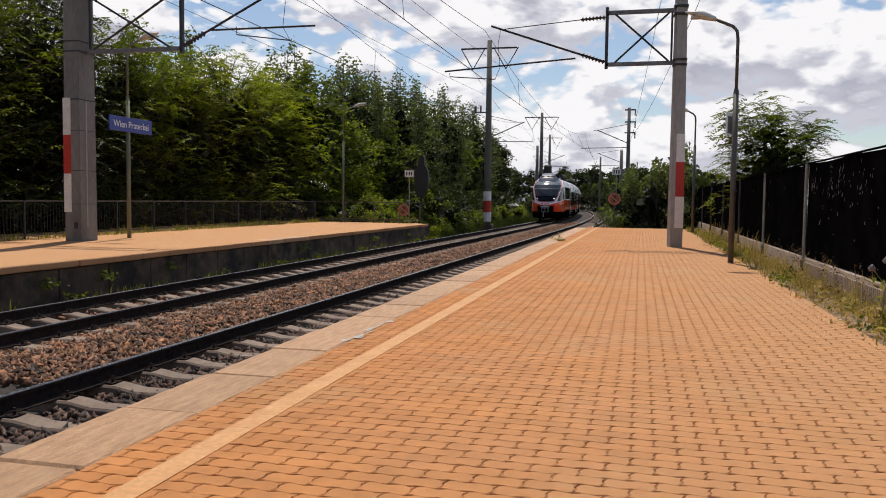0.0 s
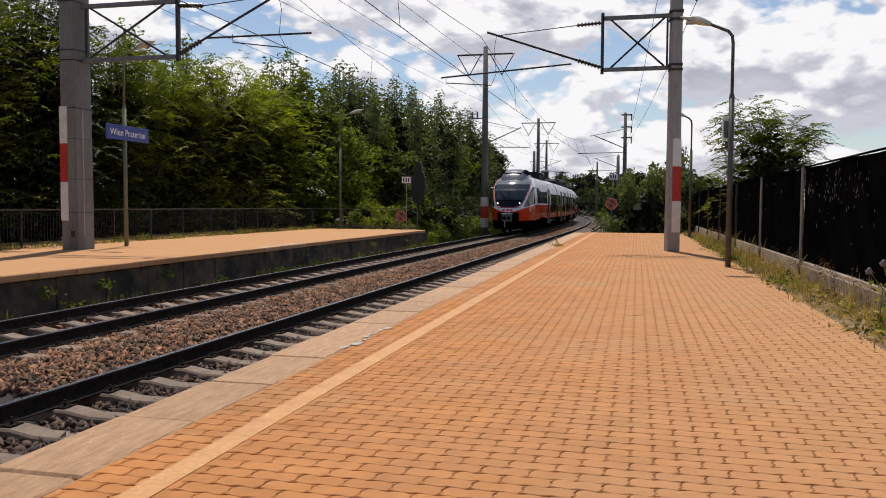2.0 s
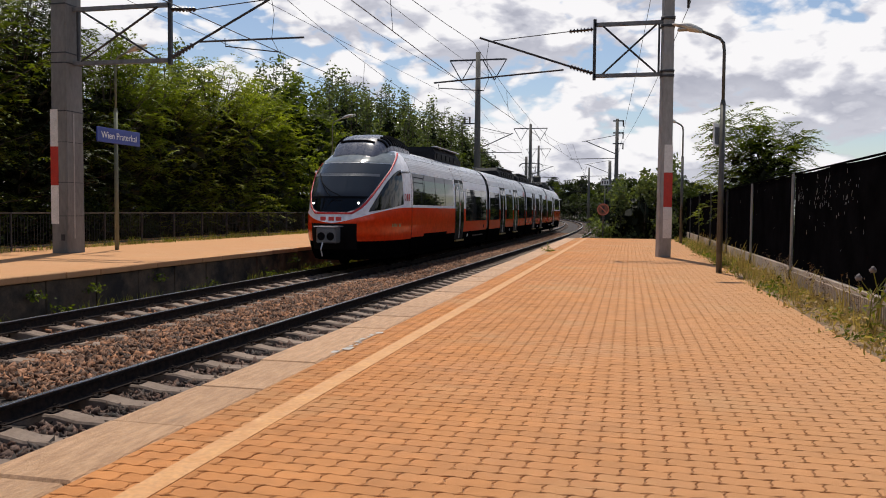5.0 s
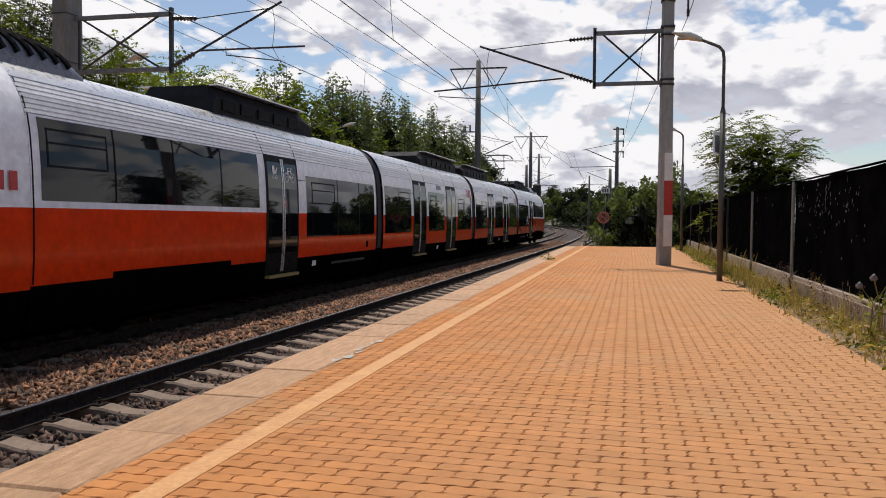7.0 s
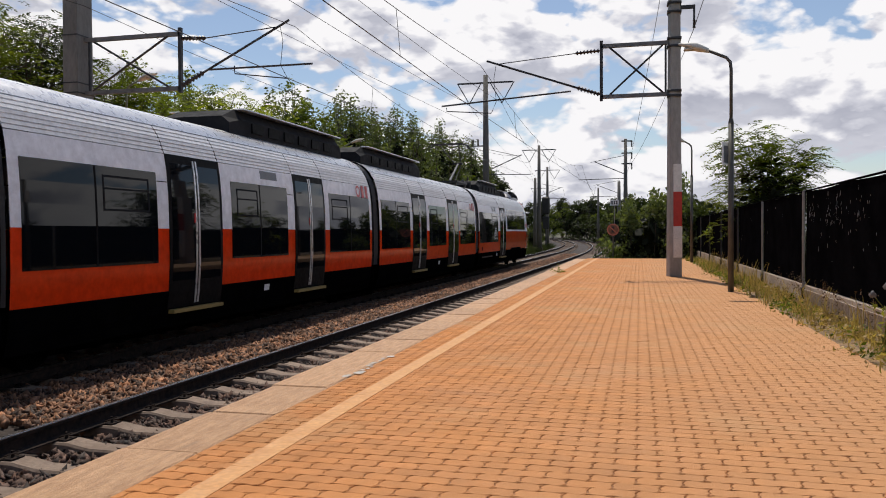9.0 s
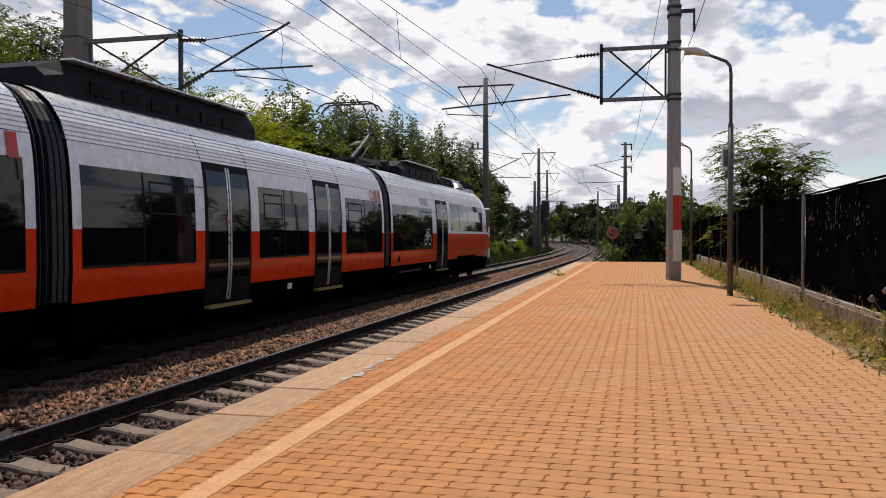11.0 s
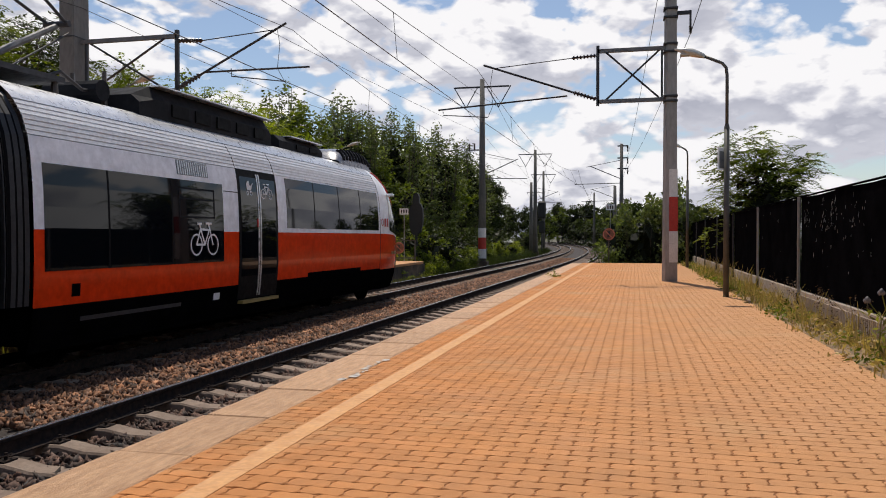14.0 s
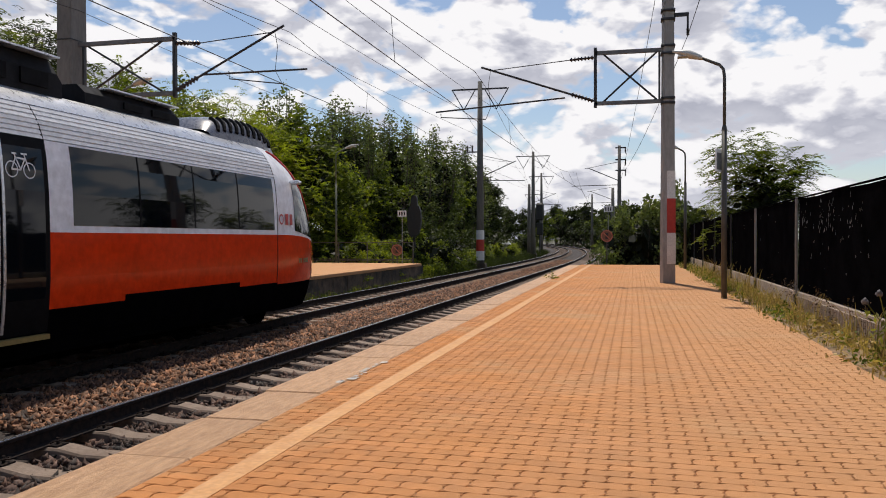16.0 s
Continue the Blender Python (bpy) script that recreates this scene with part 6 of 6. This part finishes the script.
def undergrowth():
    rng = random.Random(8)
    strip, dry, low = [], [], []
    y = 3.0
    while y < 40:
        for k in range(3):
            x = rng.uniform(2.25, 2.78)
            if rng.random() < 0.10:
                strip.append((x, y + rng.uniform(-0.2, 0.2), -0.03, rng.uniform(0.06, 0.18), 14, 0.09))
            if rng.random() < 0.55:
                dry.append((rng.uniform(2.2, 2.78), y, -0.03, rng.uniform(0.05, 0.24), 13, 0.10))
            if rng.random() < (0.30 if 12.5 < y < 15.5 or y < 9.4 or y > 18 else 0.05):
                low.append((rng.uniform(2.2, 2.65), y, -0.02, rng.uniform(0.05, 0.18), 30, 0.10))
        y += 0.22
    for y in (19.0, 19.6, 20.6, 23.5, 26, 27, 28, 29.5, 31):
        dry.append((2.5, y, -0.03, 0.6, 26, 0.16))
        strip.append((2.45, y + 0.3, -0.03, 0.36, 22, 0.16))
    for y in (12.6, 13.0, 13.5, 14.2, 14.8, 15.4, 16.0, 16.6, 17.3, 17.9, 18.6, 19.3, 20.2, 21.0, 22.0):
        dry.append((rng.uniform(2.35, 2.7), y, -0.03, rng.uniform(0.16, 0.46), 22, 0.13))
        strip.append((rng.uniform(2.3, 2.6), y + 0.2, -0.03, rng.uniform(0.10, 0.24), 16, 0.12))
    for y in (9.6, 10.4, 11.0, 11.3, 12.2, 12.6, 13.4, 14.0, 14.3, 15.1, 16.0, 16.4):
        dry.append((rng.uniform(2.5, 2.75), y, -0.03, rng.uniform(0.35, 0.55), 9, 0.07))
    blades("grass_tufts", strip, "grass", "green grass tufts along the low wall")
    blades("dry_grass", dry, "dry_grass", "tall dry straw-coloured grass along the low wall")
    herb("leafy_weeds", low, "leaf_a", "low leafy weeds at the paving edge")
    litter = []
    for k in range(700):
        y = 5 + 27 * rng.random() ** 1.3
        litter.append((2.86 - abs(rng.gauss(0, 0.27)), y, -0.035, rng.uniform(0.03, 0.17), 30, 0.09))
    herb("dry_litter", litter, "dry_grass", "brown dry leaves and seed heads along the low wall", 0.034)
    trackside, wallside = [], []
    y = 9
    while y < 41:
        if rng.random() < 0.75:
            trackside.append((-10.42 + rng.uniform(-0.05, 0.1), y, -0.72, rng.uniform(0.08, 0.24), 12, 0.10))
        if rng.random() < 0.25:
            wallside.append((-10.40, y, -0.72, rng.uniform(0.08, 0.25), 22, 0.10))
        y += 0.4
    for yy in (12.5, 14.1, 16.5, 24, 31, 36):
        wallside.append((-10.52, yy, -0.42, 0.22, 60, 0.12))
    blades("trackside_grass", trackside, "grass", "thin grass between track and platform wall")
    herb("wall_weeds", wallside, "leaf_a", "green weeds growing from the platform wall", 0.045)
    back = []
    y = 12
    while y < 40:
        back.append((-16.75 + rng.uniform(-0.1, 0.25), y, L_Z, rng.uniform(0.1, 0.3), 30, 0.16))
        y += 0.3
    blades("railing_grass", back, "grass", "grass along the railing foot")
    verge = []
    y = 41
    while y < 130:
        for k in range(4):
            verge.append((FAR_X + offset(y) - rng.uniform(2.4, 5.2), y + rng.uniform(-0.4, 0.4), -1.0, rng.uniform(0.3, 0.9), 36, 0.35))
        for k in range(2):
            verge.append((NEAR_X + offset(y) + rng.uniform(2.6, 4.2), y + rng.uniform(-0.4, 0.4), -1.0, rng.uniform(0.3, 0.8), 30, 0.35))
        y += 0.8
    blades("verge_grass", verge, "leaf_b", "rough grass beside the curving tracks")
    herb("edge_weed", [(-2.55, 26.0, 0.0, 0.16, 90, 0.11)], "grass", "small weed growing in the platform edge")
    stalks = []
    for y in (10.6, 11.2, 11.9, 12.4, 13.2, 14.7, 15.1, 15.2, 15.35, 17.0):
        x = rng.uniform(2.55, 2.74)
        for k in range(7):
            stalks.append((x + rng.gauss(0, 0.03), y + rng.gauss(0, 0.03), 0.05 + 0.07 * k, 0.09, 9, 0.028))
    herb("dock_stalks", stalks, "dock", "dry brown dock stalks with seed clusters by the wall", 0.016)
    for x, y, n, s in ((2.72, 9.7, 4, 1), (2.5, 9.3, 2, 2)):
        thistle(x, y, n, s)


plant_all()
undergrowth()


# ---- paving pieces, slabs and ballast stones ----
def soil_strip():
    rows = []
    for i in range(90):
        y = -8 + i * 0.55
        edge = PAVE_R - 0.05 + 0.09 * noise.noise((y * 0.7, 3, 1))
        rows.append([Vector((edge if j == 0 else 2.16 + 0.16 * j + 0.02 * noise.noise((j, y, 0)), y, (-0.008 if j == 0 else 0.006) + 0.012 * noise.noise((j * 0.8, y * 1.3, 4)))) for j in range(6)])
    tagged(part("soil_strip", grid_mesh(rows), "grass_soil"), "dry soil strip between paving and wall", "soil", kind="structure")


def edge_slabs():
    me = bpy.data.meshes.new("edge_slab")
    bm = box(EDGE_X, SLAB_IN, 0.004, 1.011, -0.13, 0.0, bevel=0.014)
    bm.to_mesh(me); bm.free()
    me.materials.append(M["slab"])
    rng = random.Random(3)
    y = 3.193 - 1.015 * 10
    while y < END_Y - 0.9:
        ob = new("edge_slab", me)
        ob.parent = PLATFORM
        ob.matrix_basis = pose(rng.uniform(-0.012, 0.012), y, 0.004 + rng.uniform(-0.004, 0.004), 0, 0, rng.uniform(-0.25, 0.25))
        y += 1.015


def safety_line():
    y = -6.0
    while y < END_Y - 0.1:
        b = min(y + 2.0, END_Y)
        d = 0.0022
        bm = bmesh.new()
        vs = [bm.verts.new((x + d * yy, yy, z)) for yy in (y, b) for x, z in ((-2.205, -0.01), (-2.205, 0.004), (-2.06, 0.004), (-2.06, -0.01))]
        for q in ((0, 1, 5, 4), (1, 2, 6, 5), (2, 3, 7, 6), (0, 3, 2, 1), (4, 5, 6, 7)):
            bm.faces.new([vs[i] for i in q])
        bmesh.ops.recalc_face_normals(bm, faces=bm.faces)
        part("safety_line", bm, "line_paint", PLATFORM, "worn ochre safety line")
        y = b + 0.003


PL, PW = 0.2335, 0.1125


def paver_shape():
    """Outline of a wavy interlocking paver with a small chamfer, as vertices and faces."""
    gap = 0.0034
    wave = lambda u: 0.0075 * math.sin(u / PL * 2 * math.tau)
    out = []
    n = 10
    lean = 0.013
    for k in range(n + 1):
        u = gap - lean + (PL - 2 * gap) * k / n
        out.append((u, wave(u + lean) + gap))
    out.append((PL - gap + 0.004, PW * 0.34)); out.append((PL - gap - 0.004, PW * 0.66))
    for k in range(n + 1):
        u = PL - gap + lean - (PL - 2 * gap) * k / n
        out.append((u, PW + wave(u - lean) - gap))
    out.append((gap - 0.004, PW * 0.66)); out.append((gap + 0.004, PW * 0.34))
    m = len(out)
    cx, cy = PL / 2, PW / 2
    verts = [(cx + (u - cx) * 0.965, cy + (w - cy) * 0.93, 0.0) for u, w in out] + [(u, w, -0.0035) for u, w in out] + [(u, w, -0.016) for u, w in out]
    faces = [tuple(range(m))]
    for r in (0, 1):
        for k in range(m):
            j = (k + 1) % m
            faces.append((r * m + k, (r + 1) * m + k, (r + 1) * m + j, r * m + j))
    return np.array(verts), faces


def paving(root, x0, x1, y0, y1, z, near, name):
    V, F = paver_shape()
    rng = np.random.default_rng(12)
    me = bpy.data.meshes.new("paver")
    me.from_pydata([tuple(v) for v in V], [], F)
    me.materials.append(M["paver_part"])
    verts, faces, count, base = [], [], 0, 0
    r = 0
    y = y0
    while y < y1 - PW:
        x = x0 - (PL / 2 if r % 2 else 0) - 0.1875
        while x < x1:
            a, b = max(x, x0), min(x + PL, x1)
            dz = float(rng.normal(0, 0.0007))
            if b - a > 0.03:
                if near and near[0] <= y < near[1] and near[2] <= x < near[3] and count < 290 and b - a > PL - 0.001:
                    ob = new("paver", me)
                    ob.parent = root
                    ob.matrix_basis = pose(x, y, z + dz)
                    count += 1
                else:
                    P = V + np.array([x, y, z + dz])
                    P[:, 0] = np.clip(P[:, 0], x0, x1)
                    P[:, 2] += (P[:, 0] - x) * float(rng.normal(0, 0.0015))
                    verts.append(P)
                    faces += [tuple(i + base for i in f) for f in F]
                    base += len(P)
            x += PL
        y += PW
        r += 1
    ob = raw(name, np.concatenate(verts), faces, "paver", root)
    ob["kind"] = "stuff"


def far_platform_pieces():
    rng = random.Random(6)
    y = -7.5
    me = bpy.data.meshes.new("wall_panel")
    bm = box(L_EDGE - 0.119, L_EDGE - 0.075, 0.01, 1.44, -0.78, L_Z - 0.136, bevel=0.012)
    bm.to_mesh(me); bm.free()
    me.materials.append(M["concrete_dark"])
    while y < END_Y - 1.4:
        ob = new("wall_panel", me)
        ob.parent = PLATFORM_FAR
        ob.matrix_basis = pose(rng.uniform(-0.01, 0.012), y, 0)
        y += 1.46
    y = -7.9
    me = bpy.data.meshes.new("edge_slab")
    bm = box(L_EDGE - 0.496, L_EDGE, 0.004, 1.011, L_Z - 0.12, L_Z + 0.006, bevel=0.014)
    bm.to_mesh(me); bm.free()
    me.materials.append(M["paver_part"])
    pale = me.copy()
    pale.materials.clear(); pale.materials.append(M["slab"])
    k = 0
    while y < END_Y - 1.0:
        ob = new("edge_slab", pale if 21.0 < y < 24.5 else me)
        ob.parent = PLATFORM_FAR
        ob.matrix_basis = pose(rng.uniform(-0.012, 0.012), y, rng.uniform(-0.004, 0.003))
        y += 1.015


def stones():
    """Loose crushed stones over the ballast bed, each a rough lump."""
    rng = np.random.default_rng(9)
    base = np.array([(1, 0, 0), (-1, 0, 0), (0, 1, 0), (0, -1, 0), (0, 0, 1), (0, 0, -1)], float)
    tri = np.array([(0, 2, 4), (2, 1, 4), (1, 3, 4), (3, 0, 4), (2, 0, 5), (1, 2, 5), (3, 1, 5), (0, 3, 5)])
    ys, us = [], []
    for (u0, u1, y0, y1, per) in ((0.85, 3.15, 7, 22, 420), (0.85, 3.15, 22, 48, 230), (0.85, 3.15, 48, 75, 90), (-0.68, 0.68, 11, 45, 200), (-1.7, -0.82, 10, 45, 160), (3.3, 4.7, 3, 20, 330), (3.3, 4.7, 20, 45, 120)):
        n = int((u1 - u0) * (y1 - y0) * per)
        us.append(rng.uniform(u0, u1, n)); ys.append(rng.uniform(y0, y1, n))
    u, y = np.concatenate(us), np.concatenate(ys)
    off = np.interp(y, line_y, line_c)
    n = len(u)
    q = rng.normal(size=(n, 4)); q /= np.linalg.norm(q, axis=1)[:, None]
    w, a, b, c = q.T
    Rm = np.stack([1 - 2 * (b * b + c * c), 2 * (a * b - w * c), 2 * (a * c + w * b), 2 * (a * b + w * c), 1 - 2 * (a * a + c * c), 2 * (b * c - w * a), 2 * (a * c - w * b), 2 * (b * c + w * a), 1 - 2 * (a * a + b * b)], 1).reshape(n, 3, 3)
    shape = base[None] * rng.uniform(0.6, 1.25, (n, 6, 1)) * (np.array([0.062, 0.044, 0.019]) * rng.uniform(0.65, 1.45, (n, 1)))[:, None, :]
    shape = np.einsum("nij,nkj->nki", Rm, shape)
    between = (u > 0.85) & (u < 3.15)
    z = RAIL_Z - 0.215 + rng.uniform(-0.01, 0.022, n) + np.where(between, 0.025 * np.cos((u - 2.0) * 2.2), -0.058)
    P = shape + np.stack([FAR_X + u + off, y, z], 1)[:, None, :]
    for keep, mat, label in ((u < 3.2, "stone", "loose brown crushed stones between and beside the rails"), (u >= 3.2, "stone_dark", "dark oily crushed stones in the near track")):
        Q = P[keep]
        F = (tri[None] + (np.arange(len(Q)) * 6)[:, None, None]).reshape(-1, 3)
        me = bpy.data.meshes.new("ballast_stones")
        me.vertices.add(len(Q) * 6)
        me.vertices.foreach_set("co", Q.reshape(-1).astype(np.float32))
        me.loops.add(len(F) * 3)
        me.loops.foreach_set("vertex_index", F.reshape(-1).astype(np.int32))
        me.polygons.add(len(F))
        me.polygons.foreach_set("loop_start", np.arange(len(F), dtype=np.int32) * 3)
        me.polygons.foreach_set("loop_total", np.full(len(F), 3, dtype=np.int32))
        me.update(calc_edges=True)
        me.materials.append(M[mat])
        tagged(new("ballast_stones", me), label, "ballast", kind="stuff")


def mortar_patches():
    rng = random.Random(2)
    for k in range(14):
        y = 6.75 + 0.09 * k + rng.uniform(-0.03, 0.03)
        bm = bmesh.new()
        r = rng.uniform(0.02, 0.05)
        c = Vector((-2.53 + rng.uniform(-0.03, 0.04), y, 0.0085))
        bm.faces.new([bm.verts.new(c + Vector((r * rng.uniform(0.6, 1.2) * math.cos(a), r * 1.3 * rng.uniform(0.6, 1.2) * math.sin(a), 0))) for a in [math.tau * i / 8 for i in range(8)]])
        part("mortar_patch", bm, "mortar", PLATFORM, "whitish mortar repair")


soil_strip()
mortar_patches()
edge_slabs()
safety_line()
far_platform_pieces()
stones()
paving(PLATFORM, SLAB_IN + 0.006, PAVE_R, -4.48, END_Y, 0.0, (2.9, 4.0, -2.0, 1.5), "paving_rest")
motions()
